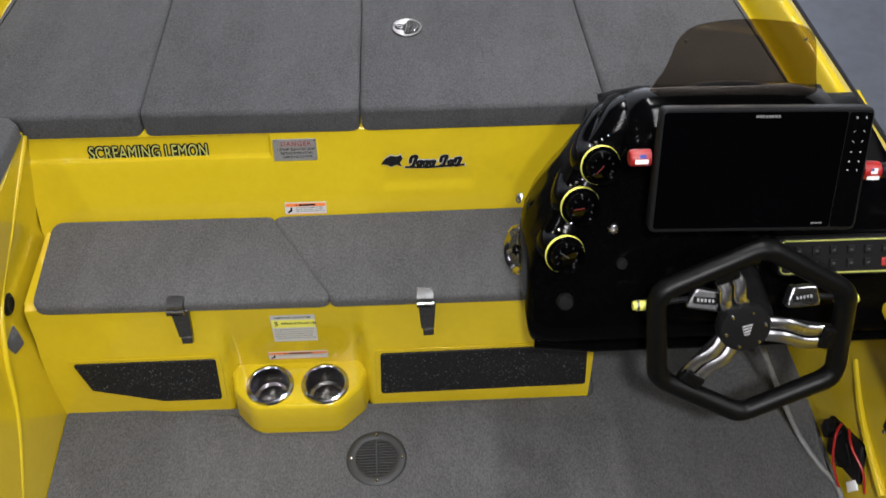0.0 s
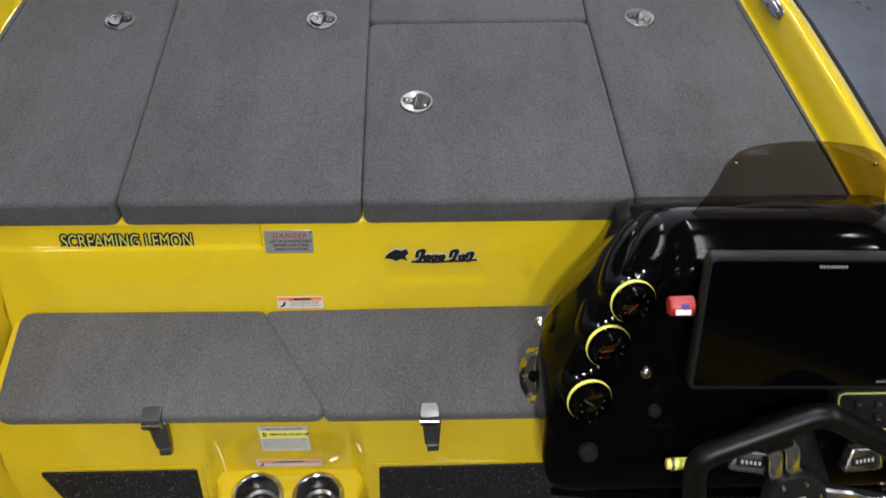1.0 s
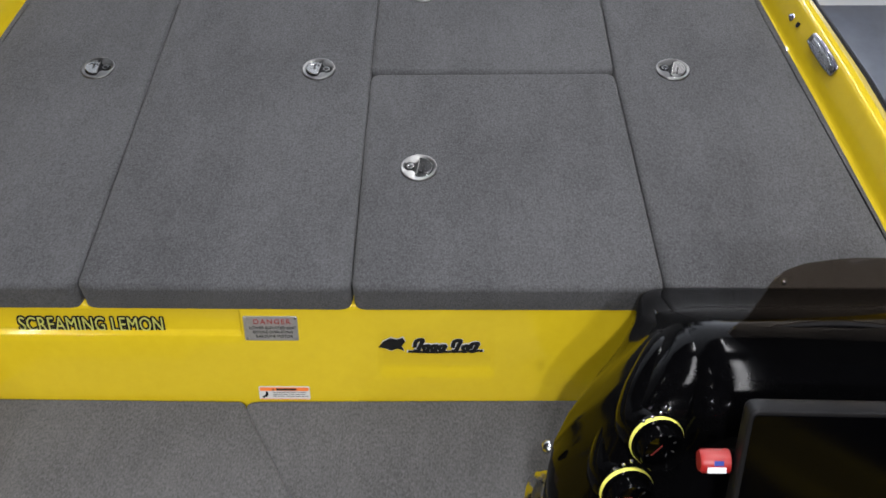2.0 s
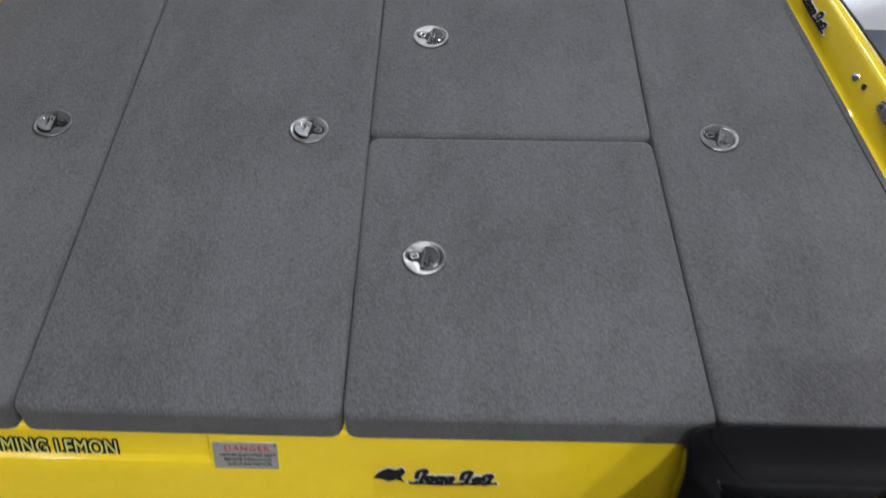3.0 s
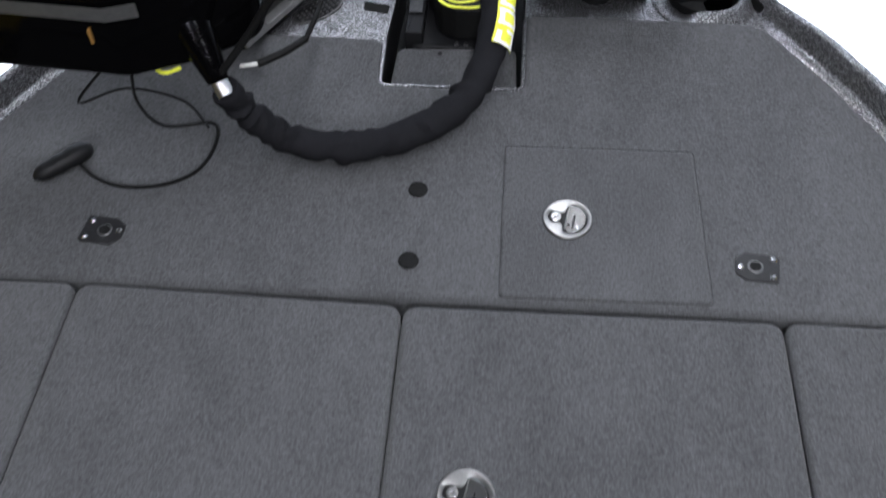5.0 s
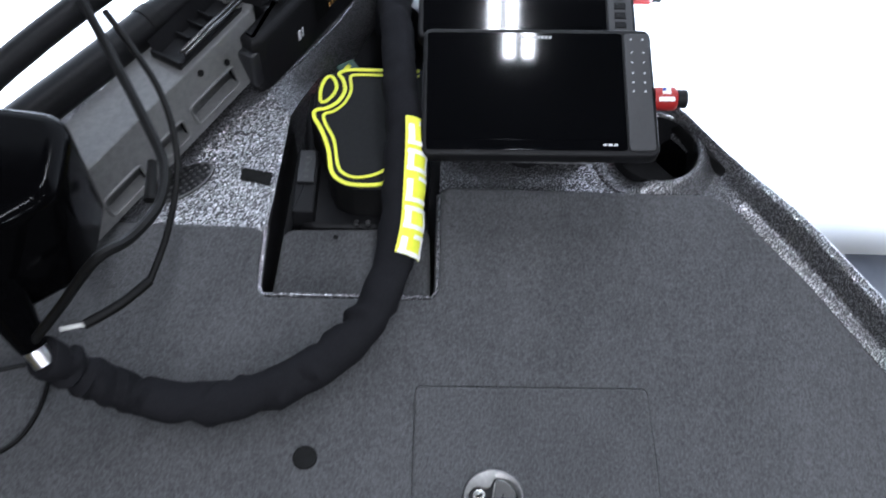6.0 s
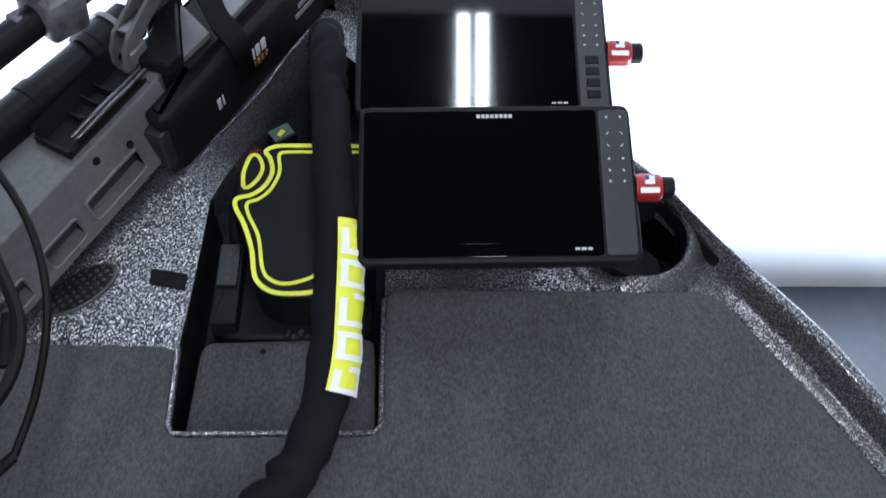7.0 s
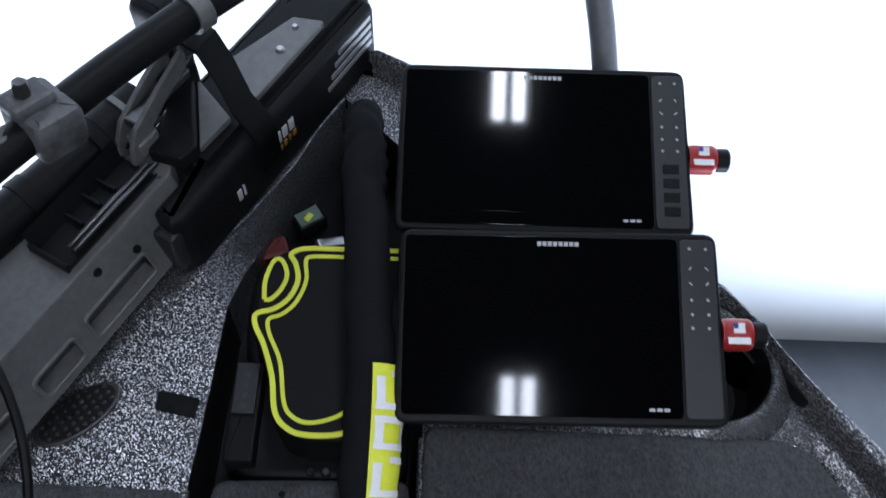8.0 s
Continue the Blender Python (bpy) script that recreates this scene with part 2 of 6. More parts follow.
def smoked_plastic():
    m, nodes, links, b = mat_new("smoked_acrylic", 0.05, 0.0, 0.5)
    tint = nodes.new("ShaderNodeBsdfTransparent")
    tint.inputs["Color"].default_value = (0.62, 0.56, 0.50, 1)
    gloss = nodes.new("ShaderNodeBsdfGlossy")
    gloss.inputs["Roughness"].default_value = 0.05
    rim = nodes.new("ShaderNodeLayerWeight")
    rim.inputs["Blend"].default_value = 0.12
    fres = nodes.new("ShaderNodeMapRange")
    fres.inputs["To Min"].default_value, fres.inputs["To Max"].default_value = 0.03, 0.45
    links.new(rim.outputs["Facing"], fres.inputs["Value"])
    mix = nodes.new("ShaderNodeMixShader")
    links.new(fres.outputs[0], mix.inputs[0])
    links.new(tint.outputs[0], mix.inputs[1])
    links.new(gloss.outputs[0], mix.inputs[2])
    links.new(mix.outputs[0], nodes["Material Output"].inputs["Surface"])
    return m


SMOKED = smoked_plastic()

# ---- modelling tools ----
def thing(name, m, label, category, group="", kind=""):
    ob = new(name)
    ob.empty_display_size = 0.05
    ob.matrix_basis = m if isinstance(m, Matrix) else Matrix.Translation(m)
    return tagged(ob, label, category, group, kind)


def part(name, bm, material, parent, label="", local=False, flat=False, sharp=38):
    """One mesh under a thing or a part; bm is in world places unless local."""
    root = parent
    while root.parent:
        root = root.parent
    if not local:
        bm.transform(root.matrix_basis.inverted())
    bmesh.ops.recalc_face_normals(bm, faces=bm.faces)
    for f in bm.faces:
        f.smooth = not flat and len(f.verts) <= 4
    for e in bm.edges:
        e.smooth = len(e.link_faces) == 2 and e.calc_face_angle(0) < radians(sharp)
    me = bpy.data.meshes.new(name)
    bm.to_mesh(me)
    bm.free()
    me.materials.append(material)
    ob = new(name, me)
    ob.parent = parent
    if label:
        ob["label"] = label
    return ob


def solid(name, bm, material, label, category, group="", kind="", flat=False):
    """A top-level thing that is one mesh."""
    bmesh.ops.recalc_face_normals(bm, faces=bm.faces)
    for f in bm.faces:
        f.smooth = not flat and len(f.verts) <= 4
    for e in bm.edges:
        e.smooth = len(e.link_faces) == 2 and e.calc_face_angle(0) < radians(38)
    me = bpy.data.meshes.new(name)
    bm.to_mesh(me)
    bm.free()
    me.materials.append(material)
    return tagged(new(name, me), label, category, group, kind)


def rounded(points, r, steps=4):
    """A plan outline with its corners rounded; r is one radius or one per corner."""
    out, n = [], len(points)
    for i in range(n):
        p, a, b = Vector(points[i][:2]), Vector(points[i - 1][:2]), Vector(points[(i + 1) % n][:2])
        ri = r[i] if isinstance(r, (list, tuple)) else r
        u, v = (a - p).normalized(), (b - p).normalized()
        half = u.angle(v) / 2
        if ri <= 0 or half > 1.36:
            out.append(p)
            continue
        d = min(ri / math.tan(half), (a - p).length * 0.49, (b - p).length * 0.49)
        p0, p1 = p + u * d, p + v * d
        for k in range(steps + 1):
            s = k / steps
            out.append((1 - s) ** 2 * p0 + 2 * s * (1 - s) * p + s * s * p1)
    return out


def inset(points, d):
    n, out = len(points), []
    area = sum(points[i - 1].x * points[i].y - points[i].x * points[i - 1].y for i in range(n))
    sign = 1 if area > 0 else -1
    for i in range(n):
        p, a, b = points[i], points[i - 1], points[(i + 1) % n]
        e1, e2 = (p - a), (b - p)
        if e1.length < 1e-6 or e2.length < 1e-6:
            out.append(p.copy())
            continue
        e1, e2 = e1.normalized(), e2.normalized()
        n1, n2 = Vector((-e1.y, e1.x)) * sign, Vector((-e2.y, e2.x)) * sign
        m = n1 + n2
        m = m / max(m.dot(n1), 0.3)
        out.append(p + m * d)
    return out


def rings_bm(rings, cap_first=True, cap_last=True):
    bm = bmesh.new()
    rows = [[bm.verts.new(p) for p in ring] for ring in rings]
    n = len(rows[0])
    for r0, r1 in zip(rows, rows[1:]):
        for i in range(n):
            bm.faces.new((r0[i], r0[(i + 1) % n], r1[(i + 1) % n], r1[i]))
    if cap_first:
        bm.faces.new(list(reversed(rows[0])))
    if cap_last:
        bm.faces.new(rows[-1])
    return bm


def slab(points, z0, z1, r=0.0, steps=3, foot=0.0):
    """A plate with this plan outline, its upper edge rounded by r and its lower by foot."""
    pts = [Vector(p[:2]) for p in points]
    rings = []
    if foot:
        for k in range(steps):
            a = math.pi / 2 * k / steps
            rings.append([(p.x, p.y, z0 + foot * (1 - math.cos(a))) for p in inset(pts, foot * (1 - math.sin(a)))])
    rings.append([(p.x, p.y, z0 + foot) for p in pts])
    if r:
        for k in range(steps + 1):
            a = math.pi / 2 * k / steps
            rings.append([(p.x, p.y, z1 - r + r * math.sin(a)) for p in inset(pts, r * (1 - math.cos(a)))])
        rings.append([(p.x, p.y, z1) for p in inset(pts, r * 1.04)])
    else:
        rings.append([(p.x, p.y, z1) for p in pts])
    return rings_bm(rings)


def block(x0, x1, y0, y1, z0, z1, r=0.004, plan=None, steps=2):
    return slab(rounded([(x0, y0), (x1, y0), (x1, y1), (x0, y1)], plan if plan is not None else r, 3), z0, z1, r, steps, foot=r)


def turned(profile, m=None, n=32, close=False):
    """A lathe form about z from (radius, z) pairs."""
    bm = bmesh.new()
    rows = []
    for rad, z in profile:
        if rad <= 1e-6:
            rows.append([bm.verts.new((0, 0, z))] * n)
        else:
            rows.append([bm.verts.new((rad * math.cos(2 * math.pi * i / n), rad * math.sin(2 * math.pi * i / n), z)) for i in range(n)])
    pairs = list(zip(rows, rows[1:])) + ([(rows[-1], rows[0])] if close else [])
    for r0, r1 in pairs:
        for i in range(n):
            vs = []
            for v in (r0[i], r0[(i + 1) % n], r1[(i + 1) % n], r1[i]):
                if v not in vs:
                    vs.append(v)
            if len(vs) > 2:
                bm.faces.new(vs)
    if m is not None:
        bm.transform(m)
    return bm


def spline(points, per=8):
    """A smooth line through the points."""
    pts = [Vector(p) for p in points]
    out = []
    for i in range(len(pts) - 1):
        p0, p1, p2, p3 = pts[max(i - 1, 0)], pts[i], pts[i + 1], pts[min(i + 2, len(pts) - 1)]
        for k in range(per):
            t = k / per
            out.append(0.5 * (2 * p1 + (p2 - p0) * t + (2 * p0 - 5 * p1 + 4 * p2 - p3) * t * t + (3 * p1 - p0 - 3 * p2 + p3) * t ** 3))
    out.append(pts[-1])
    return out


def hose(points, r, n=10, flat=1.0, wobble=None, closed=False):
    """A round or flattened tube along points; wobble(i) scales its radius."""
    pts = [Vector(p) for p in points]
    rings, side = [], None
    for i, p in enumerate(pts):
        if closed:
            d = (pts[(i + 1) % len(pts)] - pts[i - 1]).normalized()
        else:
            d = (pts[min(i + 1, len(pts) - 1)] - pts[max(i - 1, 0)]).normalized()
        if side is None:
            side = d.cross(Vector((0, 0, 1)))
            if side.length < 0.05:
                side = d.cross(Vector((0, 1, 0)))
        side = (side - d * side.dot(d)).normalized()
        up = side.cross(d)
        k = wobble(i) if wobble else 1.0
        rr = r[i] if isinstance(r, (list, tuple)) else r
        rings.append([p + side * (math.cos(2 * math.pi * j / n) * rr * k) + up * (math.sin(2 * math.pi * j / n) * rr * k * flat) for j in range(n)])
    if closed:
        return rings_bm(rings + [rings[0]], False, False)
    return rings_bm(rings)


def sheet(grid, thick=0.0, way=(0, 0, -1)):
    """A surface through a grid of places, given some thickness, downwards if not told."""
    bm = bmesh.new()
    rows = [[bm.verts.new(p) for p in row] for row in grid]
    for r0, r1 in zip(rows, rows[1:]):
        for i in range(len(r0) - 1):
            bm.faces.new((r0[i], r0[i + 1], r1[i + 1], r1[i]))
    if thick:
        geom = bmesh.ops.extrude_face_region(bm, geom=list(bm.faces))
        for v in geom["geom"]:
            if isinstance(v, bmesh.types.BMVert):
                v.co += Vector(way) * thick
    return bm


def joined(*bms):
    out = bmesh.new()
    for b in bms:
        me = bpy.data.meshes.new("tmp")
        b.to_mesh(me)
        b.free()
        out.from_mesh(me)
        bpy.data.meshes.remove(me)
    return out


def moved(bm, m):
    bm.transform(m)
    return bm


def lettering(text, height, depth=0.0006, spread=1.0, slant=0.0):
    """Raised letters of the built-in font as a bmesh, from the origin to the right, y up."""
    cu = bpy.data.curves.new("letters", "FONT")
    cu.body, cu.size, cu.extrude, cu.space_character, cu.shear = text, height * 1.38, depth, spread, slant
    ob = new("letters", cu)
    dg = bpy.context.evaluated_depsgraph_get()
    me = bpy.data.meshes.new_from_object(ob.evaluated_get(dg))
    bm = bmesh.new()
    bm.from_mesh(me)
    bpy.data.objects.remove(ob)
    bpy.data.curves.remove(cu)
    bpy.data.meshes.remove(me)
    return bm


def table(rows, y):
    """Linear look-up in (y, value) rows."""
    return float(np.interp(y, [r[0] for r in rows], [r[1] for r in rows]))

# ---- the showroom ----
solid("floor", slab([(-9, -9), (9, -9), (9, 9), (-9, 9)], GROUND - 0.1, GROUND), CONCRETE, "dark sealed concrete showroom floor with dull gloss", "floor", kind="structure")
solid("wall_partition", slab([(-4.5, 4.29), (4.5, 4.29), (4.5, 4.39), (-4.5, 4.39)], GROUND, 2.1), WALL_WHITE, "bright white painted partition before the bow", "wall", kind="structure")
solid("wall_north", slab([(-9, 9), (9, 9), (9, 9.15), (-9, 9.15)], GROUND - 0.1, CEIL), FAR_WALL, "plain dark grey showroom wall", "wall", kind="structure")
solid("wall_south", slab([(-9, -9.15), (9, -9.15), (9, -9), (-9, -9)], GROUND - 0.1, CEIL), FAR_WALL, "plain dark grey showroom wall", "wall", kind="structure")
solid("wall_west", slab([(-9.15, -9.15), (-9, -9.15), (-9, 9.15), (-9.15, 9.15)], GROUND - 0.1, CEIL), FAR_WALL, "plain dark grey showroom wall", "wall", kind="structure")
solid("wall_east", slab([(9, -9.15), (9.15, -9.15), (9.15, 9.15), (9, 9.15)], GROUND - 0.1, CEIL), FAR_WALL, "plain dark grey showroom wall", "wall", kind="structure")
solid("ceiling", slab([(-9.15, -9.15), (9.15, -9.15), (9.15, 9.15), (-9.15, 9.15)], CEIL, CEIL + 0.1), CEILING_MAT, "plain grey showroom ceiling", "ceiling", kind="structure")

# ---- the hull ----
CX = -0.147
DECK = 0.62
CARPET_EDGE = [(-1.0, 0.90), (0.0, 0.905), (0.9, 0.90), (1.4, 0.895), (1.67, 0.882), (1.85, 0.866), (2.2, 0.828), (2.44, 0.800), (2.62, 0.779), (2.8, 0.757), (2.89, 0.740), (3.06, 0.697), (3.24, 0.628), (3.41, 0.534), (3.56, 0.435)]
OUTER_EDGE = [(-1.0, 1.02), (0.0, 1.02), (0.9, 1.01), (1.4, 0.99), (1.97, 0.943), (2.2, 0.920), (2.39, 0.890), (2.63, 0.850), (2.89, 0.797), (3.06, 0.745), (3.24, 0.674), (3.37, 0.617), (3.43, 0.581), (3.475, 0.556), (3.523, 0.523), (3.563, 0.495), (3.602, 0.465), (3.638, 0.436), (3.673, 0.412), (3.708, 0.390), (3.754, 0.355), (3.84, 0.272), (3.92, 0.192), (4.0, 0.098), (4.07, 0.005), (4.12, -0.09), (4.135, -0.147)]


def rim_x(rows, y, side):
    x = table(rows, y)
    return x if side > 0 else 2 * CX - x


boat = thing("boat_hull", (CX, 1.5, 0), "bright yellow fibreglass bass boat hull with a dark spatter-coat bow", "boat")


def gunwale_grid(ys, side):
    """Flange, steep inner face, flat top and rolled outer lip, from the carpet outwards."""
    rows = []
    for y in ys:
        a, b = rim_x(CARPET_EDGE, y, 1), rim_x(OUTER_EDGE, y, 1)
        w = b - a
        prof = [(-0.16, 0.575), (-0.05, 0.594), (0.0, 0.596), (0.17, 0.599), (0.20, 0.602), (0.225, 0.612), (0.27, 0.640), (0.36, 0.685), (0.385, 0.694), (0.42, 0.699), (0.47, 0.701), (0.62, 0.702), (0.65, 0.699), (0.665, 0.693), (0.70, 0.690), (0.90, 0.685), (0.97, 0.677), (1.0, 0.662), (1.0, 0.62)]
        rows.append([((a + w * s if side > 0 else 2 * CX - a - w * s), y, z) for s, z in prof])
    return rows


STEP_RIM = [(-0.05, 0.585), (0.0, 0.607), (0.10, 0.612), (0.22, 0.614), (0.32, 0.614), (0.38, 0.616), (0.42, 0.621), (0.50, 0.637), (0.56, 0.648), (0.60, 0.653), (0.67, 0.656), (0.82, 0.657), (0.93, 0.653), (0.98, 0.644), (1.0, 0.632), (1.0, 0.56)]
ROLL_RIM = [(-0.05, 0.590), (0.0, 0.600), (0.10, 0.604), (0.20, 0.608), (0.28, 0.613), (0.36, 0.620), (0.40, 0.625), (0.44, 0.629), (0.52, 0.634), (0.60, 0.638), (0.68, 0.641), (0.80, 0.644), (0.92, 0.643), (0.97, 0.639), (1.0, 0.630), (1.0, 0.56)]


def cap_grid(ys, side):
    """The bow cap: a stepped rim beside the carpet that turns into a soft roll round the bow plate."""
    rows = []
    for y in ys:
        k = min(1.0, max(0.0, (y - 3.50) / 0.12))
        k = k * k * (3 - 2 * k)
        b = rim_x(OUTER_EDGE, y, 1)
        # the roll narrows where the round recess comes close to the edge
        near = max(0.0, 1 - ((y - 3.675) / 0.10) ** 2) if side > 0 else 0.0
        a = rim_x(CARPET_EDGE, y, 1) * (1 - k) + (b - 0.048 + 0.032 * near) * k
        w = b - a
        prof = [(s0 + (s1 - s0) * k, z0 + (z1 - z0) * k) for (s0, z0), (s1, z1) in zip(STEP_RIM, ROLL_RIM)]
        rows.append([(max(CX, a + w * s) if side > 0 else 2 * CX - max(CX, a + w * s), y, z) for s, z in prof])
    return rows


YS = [-1.0, -0.5, 0, 0.5, 0.9, 1.2, 1.4, 1.55, 1.67, 1.76, 1.85, 1.97, 2.1, 2.2, 2.3, 2.39, 2.44, 2.53, 2.62, 2.71, 2.8, 2.89, 3.0, 3.06, 3.1]
YC = [3.1, 3.17, 3.24, 3.32, 3.37, 3.41, 3.43, 3.475, 3.5, 3.523, 3.545, 3.563, 3.58, 3.602, 3.62, 3.638, 3.655, 3.673, 3.69, 3.708, 3.73, 3.754, 3.80, 3.84, 3.88, 3.92, 3.96, 4.0, 4.04, 4.07, 4.1, 4.12]
for side in (1, -1):
    part("gunwale", sheet(gunwale_grid(YS if side > 0 else YS + [3.17], side), 0.012), YELLOW, boat, "glossy yellow gunwale")
    part("bow_rim", sheet(cap_grid(YC if side > 0 else YC[1:], side), 0.012), GLITTER, boat, "dark spatter-coat rim of the bow")
    ys = [y for y, _ in OUTER_EDGE]
    rail = [(rim_x(OUTER_EDGE, y, side) + side * (0.006 if y < 3.1 else -0.004), y, 0.655 if y < 3.05 else 0.608) for y in ys]
    part("rub_rail", hose(rail, 0.014, 8, 1.6), BLACK_RUBBER, boat, "black rubber rub rail")
    for mat, span in ((YELLOW, [y for y in ys if y <= 3.06]), (BLACK_GLOSS, [y for y in ys if y >= 3.06])):
        grid = []
        for z, s in ((0.63, 1.0), (0.45, 1.0), (0.2, 0.99), (-0.1, 0.975), (-0.35, 0.70), (-0.48, 0.08)):
            grid.append([(CX + side * (abs(rim_x(OUTER_EDGE, y, side) - CX) - 0.004) * s, y - max(0, y - 2.6) * (0.63 - z) * 0.45, z) for y in span])
        part("hull_side", sheet(grid), mat, boat, "glossy hull side")

# cockpit: face under the deck, seat step, riser, side walls
def smooth(t):
    t = min(1.0, max(0.0, t))
    return t * t * (3 - 2 * t)


def face_recess(x, z):
    """The shallow panel let into the upper face, and a shallower one round the badge."""
    band = smooth((-0.402 - x) / 0.007) * smooth((z - 0.4905) / 0.006) * smooth((0.549 - z) / 0.006)
    pocket = smooth((x + 0.140) / 0.016) * smooth((0.102 - x) / 0.018) * smooth((z - 0.392) / 0.030) * smooth((0.535 - z) / 0.125)
    return 0.010 * band + 0.0060 * pocket


face_x = sorted({*np.linspace(-1.0, 0.95, 14).tolist(), *np.linspace(-0.411, -0.401, 6).tolist(), *np.linspace(-0.141, -0.123, 8).tolist(), *np.linspace(0.083, 0.103, 8).tolist()})
face_z = [0.26, 0.318, 0.37, 0.391, 0.396, 0.401, 0.406, 0.411, 0.416, 0.421, 0.43, 0.45, 0.47, 0.4895, 0.4915, 0.4935, 0.4955, 0.498, 0.52, 0.541, 0.544, 0.547, 0.5495]
rows = [[(x, 1.672, 0.5605) for x in face_x], [(x, 1.662, 0.5588) for x in face_x], [(x, 1.6585, 0.555) for x in face_x]]
for z in face_z[::-1]:
    rows.append([(x, table([(0.26, 1.565), (0.318, 1.575), (0.545, 1.654), (0.5495, 1.6555)], z) + face_recess(x, z), z) for x in face_x])
part("deck_face", sheet(rows, 0.01, (0, 1, -0.3)), YELLOW, boat, "sloped glossy yellow face under the front deck", sharp=60)
# the gutter itself is yellow; this black sheet stands in for its shade
part("gutter_shade", slab([(-1.03, 1.70), (0.86, 1.70), (0.70, 3.1), (-1.0, 3.1)], 0.40, 0.42), BLACK_PLASTIC, boat, "black sheet for shade in the gutter under the deck lids")
part("deck_ledge", slab([(-1.03, 1.672), (0.86, 1.672), (0.86, 1.70), (-1.03, 1.70)], 0.52, 0.5585), YELLOW, boat)
part("seat_step", slab([(-0.99, 1.34), (0.36, 1.34), (0.36, 1.60), (-0.99, 1.60)], 0.26, 0.3125), YELLOW, boat)


def riser_y(z):
    return table([(-0.06, 1.262), (0.0, 1.268), (0.13, 1.286), (0.17, 1.292), (0.21, 1.305), (0.295, 1.318)], z)


def cup_bay(x, z):
    """How far the riser steps back behind the cup shelf."""
    s = min(1.0, max(0.0, (0.185 - abs(x + 0.365)) / 0.035))
    s = s * s * (3 - 2 * s)
    return s * max(0.0, 1.322 - riser_y(z))


bay_x = sorted({*np.linspace(-0.985, 0.385, 10).tolist(), *np.linspace(-0.56, -0.51, 7).tolist(), *np.linspace(-0.22, -0.17, 7).tolist()})
part("riser", sheet([[(x, riser_y(z) + cup_bay(x, z) + d, z) for x in bay_x] for z, d in ((0.314, 0.06), (0.314, 0.012), (0.310, 0.003), (0.300, 0), (0.21, 0), (0.17, 0), (0.13, 0), (0, 0), (-0.06, 0))], 0.006, (0, 1, -0.2)), YELLOW, boat, "glossy yellow riser below the seat step")
part("riser_end", sheet([[(0.385, riser_y(z) + d, z) for z in (0.30, 0.2, 0.1, 0, -0.06)] for d in (0.0, 0.35)], 0.004), YELLOW, boat)
for side in (-1, 1):
    xs = (lambda x: x) if side < 0 else (lambda x: 2 * -0.005 - x)
    grid = []
    for y in (1.70, 1.66, 1.58, 1.50, 1.40, 1.30, 1.2, 1.1, 0.9, 0.5, 0.0, -1.0):
        grid.append([(xs(x), y, z) for x, z in ((-1.06, 0.600), (-1.000, 0.592), (-0.985, 0.575), (-0.990, 0.48), (-1.005, 0.34), (-0.990, 0.20), (-0.975, -0.06))])
    part("side_wall", sheet(grid), YELLOW, boat, "glossy yellow cockpit side wall")
# unseen stand-in for the seats, grey to keep yellow out of gauge reflections
part("unseen_cockpit_rear", slab([(-1.0, -1.0), (0.99, -1.0), (0.99, -0.9), (-1.0, -0.9)], -0.06, 0.6), CARPET, boat)

# cup-holder shelf, a rounded bulge in the riser
box = rounded([(-0.545, 1.33), (-0.528, 1.250), (-0.475, 1.190), (-0.26, 1.188), (-0.205, 1.245), (-0.18, 1.33)], [0, 0.03, 0.06, 0.06, 0.03, 0], 7)
cup_a, cup_b = (-0.436, 1.256), (-0.297, 1.254)
key = []
for cx_, cy_ in (cup_b, cup_a):
    key += [(cx_ + 0.0005, 1.33)] + [(cx_ + 0.0475 * math.cos(a), cy_ + 0.0475 * math.sin(a)) for a in [math.pi * (0.5 - k / 16 + 0.0) for k in range(33)]] + [(cx_ - 0.0005, 1.33)]
part("cup_shelf", slab([tuple(p) for p in inset([Vector(p) for p in box], 0.010)[1:-1]] + [(-0.18, 1.33)] + key + [(-0.545, 1.33)], 0.03, 0.062), YELLOW, boat, "rounded yellow shelf that holds two cups", flat=True)
part("shelf_front", sheet([[(p.x, p.y, z) for p in inset(box, d)] for z, d in ((0.0625, 0.014), (0.0618, 0.010), (0.058, 0.004), (0.050, 0.0), (0.0, -0.002), (-0.05, -0.004))]), YELLOW, boat, "rounded yellow shelf front")

solid("cockpit_floor", slab([(-0.982, -1.0), (0.965, -1.0), (0.965, 1.72), (0.388, 1.72), (0.388, 1.262), (-0.982, 1.262)], -0.09, -0.05), NUBBY_CARPET, "charcoal grey marine carpet on the cockpit floor", "floor", kind="structure")
solid("floor_carpet_edge", slab(rounded([(-0.972, -0.9), (0.955, -0.9), (0.955, 1.60), (0.405, 1.60), (0.40, 1.257), (-0.19, 1.250), (-0.235, 1.215), (-0.27, 1.178), (-0.46, 1.178), (-0.50, 1.205), (-0.535, 1.240), (-0.975, 1.290)], 0.03), -0.05, -0.043, 0.006), NUBBY_CARPET, "grey cut-pile carpet running up to the yellow riser", "carpet", kind="structure")

# ---- deck lids ----
GAP = 0.0012


def lid(name, outline, label, radii=0.02, z0=0.552, z1=DECK, group="carpeted deck hatches", r=0.011, gap=GAP, pile=CARPET):
    pts = inset(rounded(outline, radii, 4), gap)
    t = thing(name, (sum(p.x for p in pts) / len(pts), sum(p.y for p in pts) / len(pts), z0), label, "hatch", group)
    part("lid_panel", slab(pts, z0, z1, r, 6, foot=0.006), pile, t)
    return t


def edge_line(rows, side, y0, y1, off=0.0):
    ys = [y0] + [y for y, _ in rows if y0 < y < y1] + [y1]
    return [(rim_x(rows, y, side) + off * side, y) for y in ys]


